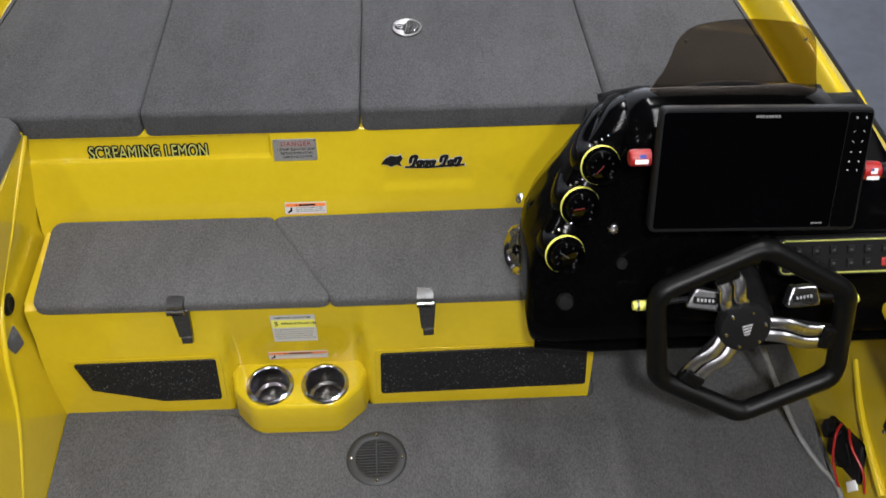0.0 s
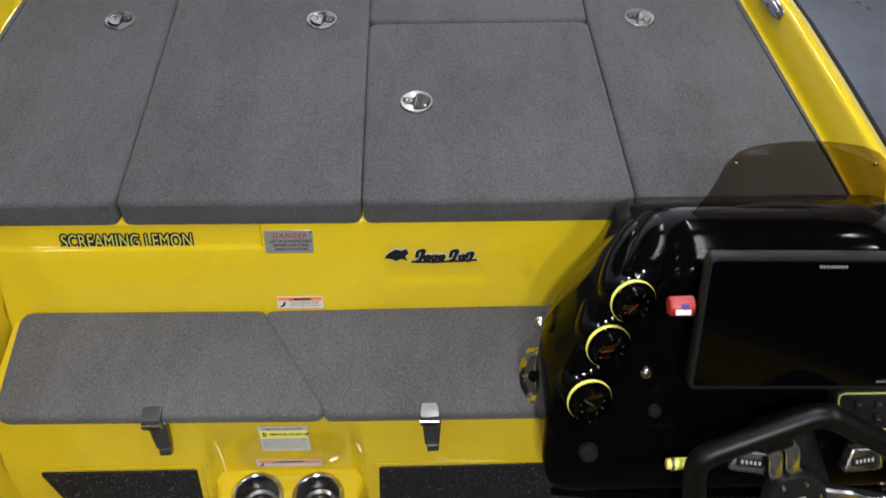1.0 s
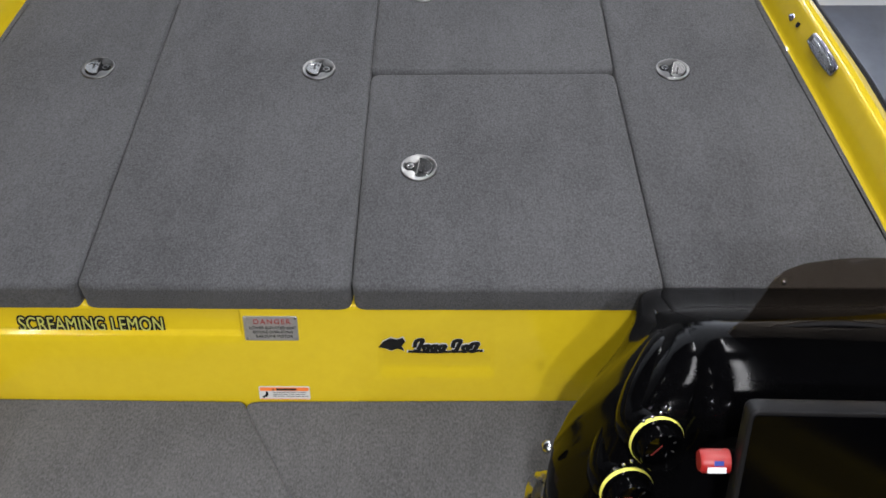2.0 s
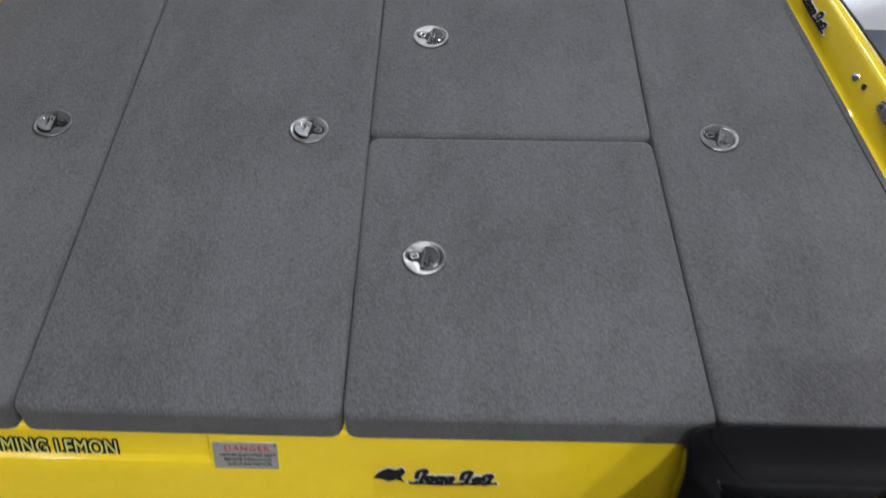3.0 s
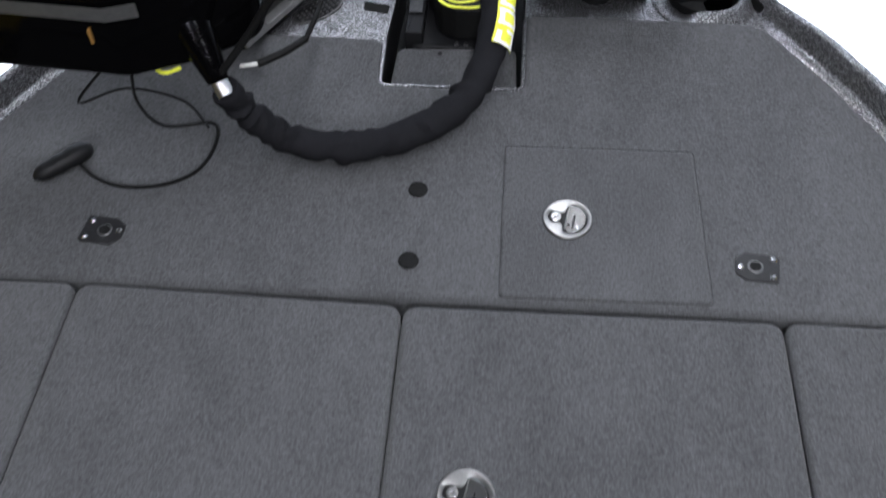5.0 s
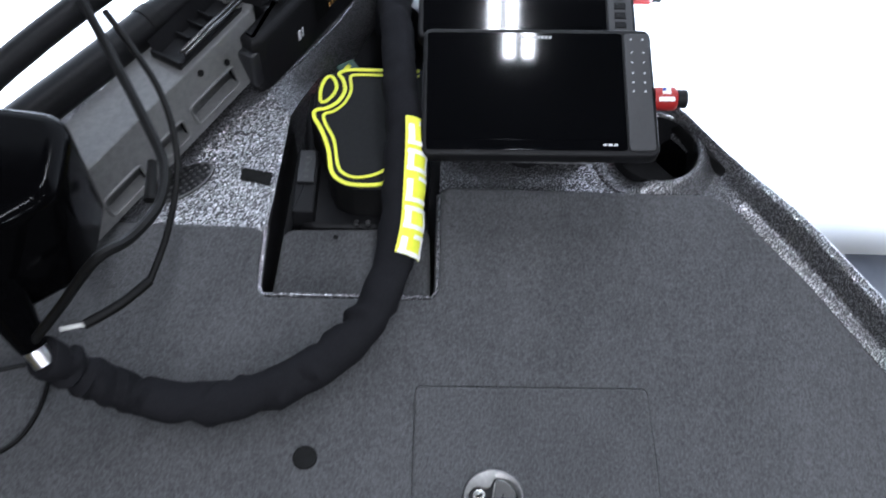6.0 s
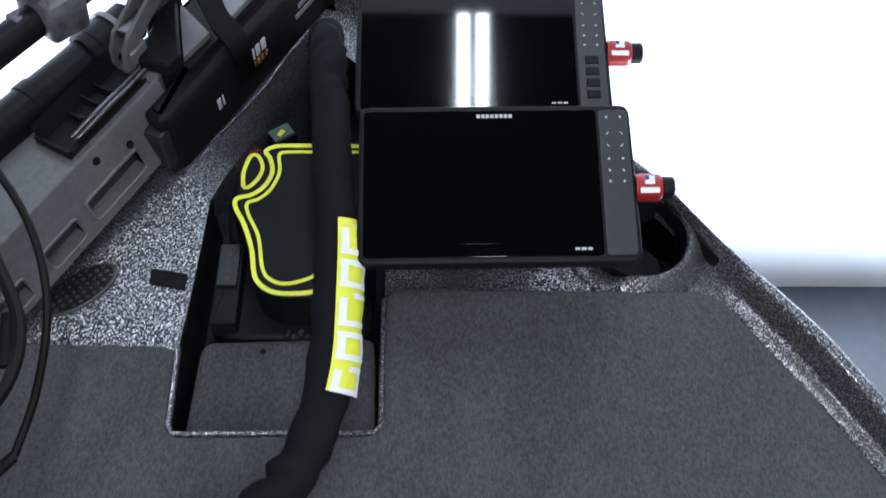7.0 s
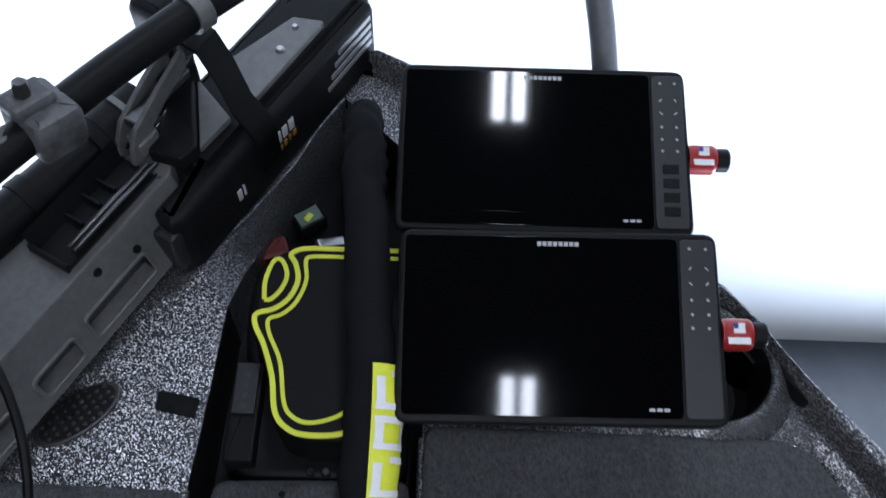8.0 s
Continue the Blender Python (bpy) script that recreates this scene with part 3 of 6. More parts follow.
left_edge = edge_line(CARPET_EDGE, -1, 1.652, 2.91)
right_edge = edge_line(CARPET_EDGE, 1, 1.652, 2.91)
lid_a = lid("deck_hatch", [(-0.704, 1.652), (-0.677, 2.914)] + left_edge[::-1], "long grey carpeted locker hatch beside the gunwale", 0.026)
lid_b = lid("deck_hatch", [(-0.704, 1.652), (-0.181, 1.650), (-0.179, 2.905), (-0.677, 2.914)], "long grey carpeted locker hatch at the centre seam", 0.026)
lid_c = lid("deck_hatch", [(-0.181, 1.650), (0.412, 1.652), (0.385, 2.297), (-0.182, 2.292)], "nearly square grey carpeted hatch above the badge", 0.026)
lid_d = lid("deck_hatch", [(-0.182, 2.292), (0.385, 2.297), (0.379, 2.910), (-0.179, 2.905)], "nearly square grey carpeted hatch in the mid deck", 0.026)
lid_e = lid("deck_hatch", [(0.412, 1.652)] + right_edge + [(0.379, 2.912), (0.3855, 2.297)], "long grey carpeted locker hatch along the gunwale", 0.026)
bow_right = edge_line(CARPET_EDGE, 1, 2.914, 3.56)
bow_left = edge_line(CARPET_EDGE, -1, 2.914, 3.43)
bow_outline = bow_right + [(0.40, 3.574), (-0.012, 3.577), (-0.012, 3.372), (-0.268, 3.370), (-0.274, 3.492)] + [(-0.80, 3.50)] + bow_left[::-1]
bow_deck = thing("bow_deck", (CX, 3.2, 0.56), "grey carpeted bow deck around a foot-pedal recess", "deck")
part("deck_panel", slab(inset(rounded(bow_outline, 0.02, 4), GAP), 0.560, DECK, 0.011, 4, foot=0.004), CARPET, bow_deck)
bow_hatch = lid("deck_hatch", [(-0.039, 2.922), (0.281, 2.928), (0.275, 3.236), (-0.040, 3.232)], "small flush carpeted hatch in the bow deck", 0.012, z0=DECK - 0.004, z1=DECK + 0.004, r=0.006)
bench = [(-0.955, 1.305), (-0.256, 1.300), (-0.420, 1.576), (-0.965, 1.580)]
bench2 = [(-0.256, 1.300), (0.36, 1.300), (0.36, 1.585), (-0.420, 1.576)]
lid("step_hatch", bench, "grey carpeted seat-step hatch with an angled seam", [0.035, 0.020, 0.014, 0.03], 0.3145, 0.345, "carpeted step hatches", 0.011, -0.0026, NUBBY_CARPET)
lid("step_hatch", bench2, "grey carpeted seat-step hatch running behind the console", [0.014, 0.03, 0.03, 0.020], 0.3145, 0.345, "carpeted step hatches", 0.011, -0.0026, NUBBY_CARPET)

# ---- bow plate and pedal well ----
def outline(side, y0, y1, off):
    ys = [y0] + [y for y, _ in OUTER_EDGE if y0 < y < y1] + [y1]
    return [(rim_x(OUTER_EDGE, y, side) - side * off, y) for y in ys]


PLATE = 0.604
well_left = [(-0.274, 3.47), (-0.264, 3.63), (-0.260, 3.725), (-0.308, 3.784), (-0.254, 3.858), (-0.203, 3.943), (-0.172, 4.015), (-0.144, 4.062)]
well_low = [(-0.2605, 3.726, 0.602), (-0.252, 3.785, 0.578), (-0.224, 3.862, 0.562), (-0.186, 3.945, 0.556), (-0.158, 4.018, 0.556), (-0.138, 4.060, 0.556)]

part("bow_plate", slab(well_left + [(-0.147, 4.118)] + outline(-1, 3.47, 4.11, 0.008)[::-1], 0.57, PLATE, 0.0), GLITTER, boat, "dark glittering spatter-coat bow plate")
BOWL = Vector((0.330, 3.656))
bowl = [(BOWL.x + 0.069 * math.cos(a), BOWL.y + 0.069 * math.sin(a)) for a in [math.pi * (1.5 - k / 14) for k in range(29)]]
right_plate = [(-0.012, 3.545), (0.329, 3.545)] + bowl + [(0.331, 3.545), (0.44, 3.545)] + outline(1, 3.545, 4.11, 0.008) + [(-0.147, 4.118), (-0.140, 4.06), (-0.06, 3.98), (-0.012, 3.88)]
part("bow_plate", slab(right_plate, 0.57, PLATE, 0.0), GLITTER, boat, "dark glittering spatter-coat bow plate")
part("bowl", turned([(0.0, 0.535), (0.050, 0.536), (0.062, 0.548), (0.0665, 0.60), (0.0675, 0.6255)], Matrix.Translation((BOWL.x, BOWL.y, 0)), 48), BLACK_PLASTIC, boat, "dark round recess moulded into the bow plate")


def bowl_lip():
    """The raised rim round the recess, which runs into the rolled edge of the bow where that lies closer."""
    spots = [Vector((x, y)) for x, y in outline(1, 3.5, 3.95, 0.007)]
    rings = []
    for r, z in ((0.0675, 0.624), (0.0685, 0.6285), (0.071, 0.6310), (0.075, 0.6305), (0.080, 0.627), (0.086, 0.620), (0.092, 0.612), (0.100, 0.605), (0.104, 0.60)):
        row = []
        for k in range(65):
            way = Vector((math.cos(math.tau * k / 64), math.sin(math.tau * k / 64)))
            reach = r
            for p, q in zip(spots, spots[1:]):
                out = Vector((p.y - q.y, q.x - p.x)).normalized()
                if out.dot(p - BOWL) < 0:
                    out = -out
                if way.dot(out) > 0.05:
                    reach = min(reach, out.dot(p - BOWL) / way.dot(out))
            # the rim flattens out under the plotters
            low = smooth((-way.x - 0.1) / 0.6)
            row.append((BOWL.x + way.x * max(reach, 0.0675), BOWL.y + way.y * max(reach, 0.0675), z + (min(z, 0.607) - z) * low))
        rings.append(row)
    return sheet(rings)


part("bowl_lip", bowl_lip(), GLITTER, boat, "raised glittering lip round the recess")
part("well_floor", slab([(-0.30, 3.36), (0.0, 3.36), (0.0, 3.95), (-0.1, 4.08), (-0.3, 4.08)], 0.478, 0.50), BLACK_PLASTIC, boat, "black floor of the pedal well")
part("well_wall", sheet([[(x, y, z) for x, y in [(-0.270, 3.368)] + well_left[1:3]] for z in (0.606, 0.595, 0.49)], 0), BLACK_PLASTIC, boat)
part("well_facet", sheet([[(x, y, PLATE - 0.0005) for x, y in well_left[2:]], well_low, [(x, y, 0.49) for x, y, z in well_low]]), GLITTER, boat, "spatter-coated slope down into the pedal well")
part("well_ridge", hose([(x, y, PLATE - 0.0015) for x, y in well_left[3:]], 0.0035, 8), GLITTER, boat, "rounded glittering edge of the slope")
part("well_wall", sheet([[(x, y, z) for x, y in [(-0.268, 3.368), (-0.012, 3.370), (-0.012, 3.88), (-0.06, 3.98), (-0.14, 4.06)]] for z in (0.606, 0.595, 0.49)], 0), BLACK_PLASTIC, boat)
part("well_trim", hose([(-0.2705, 3.49, 0.612), (-0.2685, 3.385, 0.612), (-0.262, 3.373, 0.612), (-0.02, 3.374, 0.612), (-0.0125, 3.384, 0.612), (-0.0125, 3.56, 0.612)], 0.004, 6), GLITTER, boat, "thin glittering edge of the well")
tray = thing("well_mat", (-0.14, 3.44, 0.50), "small grey carpeted step inside the pedal well", "mat")
part("mat_panel", slab(rounded([(-0.258, 3.380), (-0.022, 3.382), (-0.026, 3.524), (-0.252, 3.516)], [0.008, 0.008, 0.016, 0.022]), 0.50, 0.578, 0.010, 3), CARPET, tray)
part("slot", turned([(0.0, 0.0), (0.004, 0.0), (0.004, 0.0012), (0.0, 0.0012)], Matrix.Translation((-0.17, 3.500, 0.578)), 10), BLACK_PRINT, tray)

# slot and mesh drain in the plate
sl = thing("plate_slot", (-0.30, 3.594, PLATE), "small black rectangular slot in the spatter-coat plate", "slot")
part("frame", slab(rounded([(-0.3245, 3.611), (-0.3245, 3.587), (-0.2765, 3.577), (-0.2745, 3.602)], 0.004), PLATE, PLATE + 0.0015, 0.0006), BLACK_PRINT, sl)
dr = thing("mesh_drain", (-0.41, 3.58, PLATE), "oval dark wire-mesh drain cover in the bow plate", "drain")
oval = [(-0.412 + 0.055 * math.cos(a) * 0.75 - 0.026 * math.sin(a) * 0.66, 3.578 + 0.055 * math.cos(a) * 0.66 + 0.026 * math.sin(a) * 0.75) for a in np.linspace(0, 2 * math.pi, 25)[:-1]]
part("rim", slab(oval, PLATE, PLATE + 0.004, 0.002), DARK_STEEL, dr)
part("grid", slab([Vector((-0.412, 3.578)) + (Vector(p) - Vector((-0.412, 3.578))) * 0.88 for p in oval], PLATE + 0.003, PLATE + 0.0046), PLATE_METAL, dr, "dark perforated grid")
for i in range(-4, 5):
    for j in range(-2, 3):
        if (i / 4.7) ** 2 + (j / 2.5) ** 2 < 1:
            q = Vector((-0.412, 3.578)) + Vector((0.75, 0.66)) * 0.0100 * i + Vector((-0.66, 0.75)) * 0.0090 * j
            part("stud", turned([(0, 0.0026), (0.0018, 0.0022), (0.0028, 0.0)], Matrix.Translation((q.x, q.y, PLATE + 0.0046)), 8), DARK_STEEL, dr)
part("centre_hole", turned([(0, 0.0), (0.010, 0.0), (0.010, 0.0065), (0, 0.0065)], Matrix.Translation((-0.425, 3.578, PLATE)), 14), BLACK_PRINT, dr)

# ---- foot pedal ----
pedal = thing("foot_pedal", (-0.13, 3.67, 0.50), "black trolling-motor foot pedal outlined with lime stripes", "foot pedal")
part("base", slab(rounded([(-0.235, 3.52), (-0.03, 3.52), (-0.03, 3.82), (-0.22, 3.82)], 0.03), 0.50, 0.575, 0.01), BLACK_PLASTIC, pedal)
ped_outer = [(-0.03, 3.789), (-0.168, 3.789), (-0.190, 3.779), (-0.210, 3.765), (-0.218, 3.735), (-0.216, 3.705), (-0.220, 3.692), (-0.218, 3.675), (-0.204, 3.650), (-0.190, 3.612), (-0.182, 3.571), (-0.168, 3.550), (-0.143, 3.539), (-0.08, 3.540), (-0.04, 3.56), (-0.03, 3.60)]
part("pad", slab(rounded(ped_outer, 0.008), 0.585, 0.652, 0.006), BLACK_RUBBER, pedal, "ribbed black rubber tread")


def stripe(points, z, width, height=0.0016):
    """A flat raised band along a plan line."""
    pts = [Vector(p) for p in spline([(x, y, z) for x, y in points], 6)]
    left, right = [], []
    for i, p in enumerate(pts):
        d = (pts[min(i + 1, len(pts) - 1)] - pts[max(i - 1, 0)]).normalized()
        s = Vector((-d.y, d.x, 0)) * width / 2
        left.append(p + s)
        right.append(p - s)
    up = Vector((0, 0, height))
    return sheet([[p for p in left], [p + up for p in left], [p + up for p in right], [p for p in right]])


part("stripe", stripe([(-0.05, 3.784), (-0.123, 3.784), (-0.165, 3.783), (-0.181, 3.774), (-0.174, 3.761), (-0.169, 3.738), (-0.177, 3.714), (-0.193, 3.699), (-0.2125, 3.692), (-0.2125, 3.677), (-0.199, 3.651), (-0.185, 3.612), (-0.177, 3.571), (-0.163, 3.553), (-0.141, 3.545), (-0.10, 3.548), (-0.07, 3.57)], 0.652, 0.0062), LIME, pedal, "lime yellow outline")
part("stripe", stripe([(-0.05, 3.773), (-0.122, 3.773), (-0.155, 3.772), (-0.162, 3.765), (-0.159, 3.738), (-0.168, 3.709), (-0.183, 3.692), (-0.1975, 3.685), (-0.195, 3.667), (-0.178, 3.631), (-0.168, 3.582), (-0.156, 3.565), (-0.137, 3.559), (-0.11, 3.566), (-0.09, 3.58)], 0.652, 0.0048), LIME, pedal, "lime yellow outline")
part("stripe", stripe([(-0.206, 3.711), (-0.208, 3.737), (-0.201, 3.764), (-0.191, 3.765), (-0.183, 3.746), (-0.187, 3.727), (-0.198, 3.712), (-0.206, 3.711)], 0.652, 0.0055), LIME, pedal, "lime yellow loop")
part("side_box", block(-0.240, -0.205, 3.530, 3.655, 0.50, 0.600, 0.004), BLACK_PLASTIC, pedal)
part("switch_pad", block(-0.237, -0.209, 3.585, 3.650, 0.600, 0.606, 0.002), GREY_PLASTIC, pedal, "dark grey switch block")
for k in range(4):
    part("switch_mark", block(-0.226, -0.219, 3.592 + 0.013 * k, 3.598 + 0.013 * k, 0.606, 0.6066, 0.0002), DIM_PRINT, pedal)
part("hinge", hose([(-0.22, 3.66, 0.57), (-0.226, 3.72, 0.585), (-0.222, 3.78, 0.59)], 0.012, 10), BLACK_PLASTIC, pedal)
for k in range(2):
    part("bolt", turned([(0, 0.008), (0.004, 0.008), (0.006, 0.004), (0.006, 0)], Matrix.Translation((-0.14 + 0.018 * k, 3.527, 0.575)), 10), CHROME, pedal)
tag = thing("plug_tag", (-0.18, 3.91, 0.50), "green and yellow tagged wiring plug in the well", "plug")
part("body", moved(block(-0.022, 0.022, -0.015, 0.015, 0, 0.030, 0.005), Matrix.Translation((-0.185, 3.905, 0.505)) @ pose(0, 0, 0, 0, 0, 35)), BLACK_PLASTIC, tag)
part("tag", moved(block(-0.018, 0.018, -0.011, 0.011, 0, 0.003, 0.001), Matrix.Translation((-0.185, 3.905, 0.535)) @ pose(0, 0, 0, 12, 0, 35)), GREEN_PCB, tag, "green printed tag")
part("tag_mark", moved(block(-0.014, 0.000, -0.004, 0.004, 0, 0.001, 0.0003), Matrix.Translation((-0.181, 3.908, 0.5385)) @ pose(0, 0, 0, 12, 0, 60)), LIME, tag)
part("clip", moved(block(-0.02, 0.02, -0.008, 0.008, 0, 0.012, 0.003), Matrix.Translation((-0.150, 3.852, 0.545)) @ pose(0, 0, 0, 0, 20, 25)), STEEL, tag, "bent bright metal clip")
red = thing("terminal_cover", (-0.225, 3.85, 0.50), "dull red battery terminal cover in the shade", "cover")
part("cap", moved(block(-0.02, 0.02, -0.016, 0.016, 0, 0.045, 0.006), Matrix.Translation((-0.225, 3.845, 0.505)) @ pose(0, 0, 0, 0, 0, 20)), DARK_RED, red)

# ---- chart plotters ----
def plotter(name, m, w, h, label, group, hot_keys=True, strip_mat=GREY_PLASTIC, glass=SCREEN_GLASS, ink=GREY_PRINT):
    """A chart plotter: case, glass, key strip with keys; its face is the local xy plane, its centre the origin."""
    t = thing(name, m, label, "chart plotter", group)
    case = rounded([(-w / 2, -h / 2), (w / 2, -h / 2), (w / 2 - 0.004, h / 2), (-w / 2 + 0.003, h / 2)], 0.014, 4)
    part("case", slab(case, -0.032, 0.0, 0.004, 3, foot=0.010), BLACK_PLASTIC, t, local=True)
    part("back_shell", block(-w * 0.36, w * 0.36, -h * 0.34, h * 0.34, -0.060, -0.031, 0.008), BLACK_PLASTIC, t, local=True)
    ks = w * 0.118
    gx0, gx1 = -w / 2 + 0.008, w / 2 - ks - 0.006
    part("bezel", slab(rounded([(gx0, -h / 2 + 0.008), (gx1, -h / 2 + 0.008), (gx1, h / 2 - 0.007), (gx0, h / 2 - 0.007)], 0.006), 0, 0.0012, 0.0006), glass, t, local=True)
    part("screen", slab(rounded([(gx0 + 0.004, -h / 2 + 0.024), (gx1 - 0.004, -h / 2 + 0.024), (gx1 - 0.004, h / 2 - 0.022), (gx0 + 0.004, h / 2 - 0.022)], 0.002), 0.0012, 0.0016), glass, t, "switched-off dark glass screen", local=True)
    strip = part("key_strip", slab(rounded([(gx1 + 0.002, -h / 2 + 0.008), (w / 2 - 0.006, -h / 2 + 0.008), (w / 2 - 0.008, h / 2 - 0.008), (gx1 + 0.002, h / 2 - 0.008)], 0.006), 0, 0.0022, 0.001), strip_mat, t, "dark key strip", local=True)
    cx = (gx1 + w / 2 - 0.004) / 2
    top = h / 2 - 0.018
    for r, dy in enumerate((0, 0.021, 0.037, 0.054, 0.069, 0.083)):
        for k in (-1, 1):
            mark = block(-0.0014, 0.0014, -0.0014, 0.0014, 0.0022, 0.0026, 0.0002) if r not in (1, 2) else moved(block(-0.0022, 0.0022, -0.0007, 0.0007, 0.0022, 0.0026, 0.0002), pose(0, 0, 0, 0, 0, k * (45 if r == 2 else -45)))
            part("key_mark", moved(mark, pose(cx + k * 0.0085, top - dy * h / 0.20, 0)), GREY_PRINT, strip, local=True)
    if hot_keys:
        for k in range(4):
            part("hot_key", moved(block(-0.009, 0.009, -0.0055, 0.0055, 0.002, 0.0036, 0.0012), pose(cx, top - (0.105 + 0.0165 * k) * h / 0.20, 0)), BLACK_PLASTIC, strip, local=True)
    bx = (gx0 + gx1) / 2 + w * 0.05
    for k, lw in enumerate((4, 5, 6, 5, 5, 5, 5, 4)):
        part("name_bar", moved(block(-0.0022, 0.0022, -0.0024, 0.0024, 0.0012, 0.0016, 0.0002), pose(bx - 0.019 + 0.0056 * k, h / 2 - 0.015, 0)), ink, t, local=True)
    for k in range(3):
        part("model_bar", moved(block(-0.0030, 0.0030, -0.0016, 0.0016, 0.0012, 0.0016, 0.0002), pose(gx1 - 0.032 + 0.0075 * k, -h / 2 + 0.0165, 0)), ink, t, local=True)
    plug = part("card_plug", moved(turned([(0, 0), (0.0165, 0), (0.0165, 0.030), (0.015, 0.032), (0.0125, 0.033), (0.0125, 0.043), (0.011, 0.045), (0, 0.045)], None, 20), pose(w / 2 - 0.002, -h * 0.02, -0.014, 0, 90, 0)), RED, t, "red cap on the side socket", local=True)
    part("cap_end", moved(turned([(0.0126, 0.0335), (0.0138, 0.034), (0.0138, 0.046), (0.012, 0.048), (0, 0.048)], None, 20), pose(w / 2 - 0.002, -h * 0.02, -0.014, 0, 90, 0)), BLACK_PLASTIC, plug, "black end", local=True)
    part("cap_band", moved(turned([(0.0168, 0.004), (0.0172, 0.004), (0.0172, 0.028), (0.0168, 0.028)], None, 20, close=True), pose(w / 2 - 0.002, -h * 0.02, -0.014, 0, 90, 0)), RED, plug, local=True)
    part("cap_label", moved(block(0.004, 0.027, -0.0125, -0.0055, 0.0, 0.0004, 0.0001), pose(w / 2 - 0.002, -h * 0.02, 0.0031)), WHITE, plug, "white paper label", local=True)
    part("cap_flag", moved(block(0.010, 0.022, -0.001, 0.0095, 0.0, 0.0004, 0.0001), pose(w / 2 - 0.002, -h * 0.02, 0.0031)), WHITE, plug, local=True)
    part("cap_flag_corner", moved(block(0.010, 0.015, 0.004, 0.0095, 0.0004, 0.0008, 0.0001), pose(w / 2 - 0.002, -h * 0.02, 0.0031)), BLUE, plug, local=True)
    return t


plotter("chart_plotter", pose(0.1275, 3.6275, 0.778, 16.3, -0.8, 0.6), 0.340, 0.203, "black chart plotter with a red plug on the bow mount", "bow chart plotters", hot_keys=False)
plotter("chart_plotter", pose(0.116, 3.850, 0.785, 15.0, 0, 0.5), 0.338, 0.204, "black chart plotter standing behind its twin on the bow", "bow chart plotters")
stand = thing("plotter_mount", (0.12, 3.68, PLATE), "black bracket that carries two chart plotters", "mount")
part("base", block(0.010, 0.226, 3.640, 3.92, PLATE, PLATE + 0.045, 0.008), BLACK_PLASTIC, stand)
for y, z in ((3.655, 0.716), (3.875, 0.726)):
    part("post", turned([(0.030, 0), (0.026, 0.02), (0.024, 0.05), (0.030, z - PLATE - 0.012), (0.036, z - PLATE)], Matrix.Translation((0.122, y, PLATE)), 20), BLACK_PLASTIC, stand)
    part("yoke", block(-0.012, 0.256, y - 0.012, y + 0.012, z - 0.012, z + 0.002, 0.004), BLACK_PLASTIC, stand)
part("warranty_strip", block(0.068, 0.216, 3.5545, 3.5575, 0.703, 0.705, 0.0005), SILVER_PLATE, stand, "thin tarnished metal strip")
for x in (-0.02, 0.27):
    part("knob", turned([(0, 0), (0.016, 0), (0.016, 0.014), (0.012, 0.018), (0, 0.018)], Matrix.Translation((x, 3.60, 0.70)) @ pose(0, 0, 0, 0, 90, 0), 14), BLACK_PLASTIC, stand)
pole = thing("grey_post", (0.183, 4.0, PLATE), "slightly bent grey steel post behind the plotters", "post")
part("tube", hose(spline([(0.205, 3.965, PLATE), (0.203, 3.975, 0.72), (0.190, 4.02, 0.80), (0.163, 4.08, 0.90), (0.135, 4.10, 1.05)], 6), 0.0165, 16), POST_GREY, pole)

# ---- trolling motor, stowed along the bow ----
F, LN = Vector((0.48, 0.877, 0)).normalized(), Vector((-0.877, 0.48, 0)).normalized()
TM = Matrix(((F.x, LN.x, 0, -0.32), (F.y, LN.y, 0, 3.84), (0, 0, 1, 0), (0, 0, 0, 1)))
motor = thing("trolling_motor", TM, "stowed bow trolling motor with silver ramp and black shaft", "trolling motor")


RAIL_TOP, RAIL_FOOT = 0.733, 0.642


def rail_y(z):
    """The near side of the ramp leans outwards towards its foot."""
    return -0.003 - 0.33 * (RAIL_TOP - z)


def rail_face(holes):
    """The near side plate with its slots cut through; holes are (x0, x1, z0, z1)."""
    xs = sorted({-0.008, -0.46, *[h for a in holes for h in a[:2]]})
    bm = bmesh.new()

    def quad(x0, x1, z0, z1):
        vs = [bm.verts.new((x, rail_y(z) + dy, z)) for dy in (0, 0.006) for x, z in ((x0, z0), (x1, z0), (x1, z1), (x0, z1))]
        for f in ((0, 1, 2, 3), (7, 6, 5, 4), (0, 4, 5, 1), (1, 5, 6, 2), (2, 6, 7, 3), (3, 7, 4, 0)):
            bm.faces.new([vs[i] for i in f])

    for x0, x1 in zip(xs, xs[1:]):
        hole = next((h for h in holes if h[0] <= x0 and x1 <= h[1]), None)
        if hole:
            quad(x0, x1, RAIL_FOOT, hole[2])
            quad(x0, x1, hole[3], RAIL_TOP)
        else:
            quad(x0, x1, RAIL_FOOT, RAIL_TOP)
    bmesh.ops.remove_doubles(bm, verts=bm.verts, dist=1e-5)
    return bm


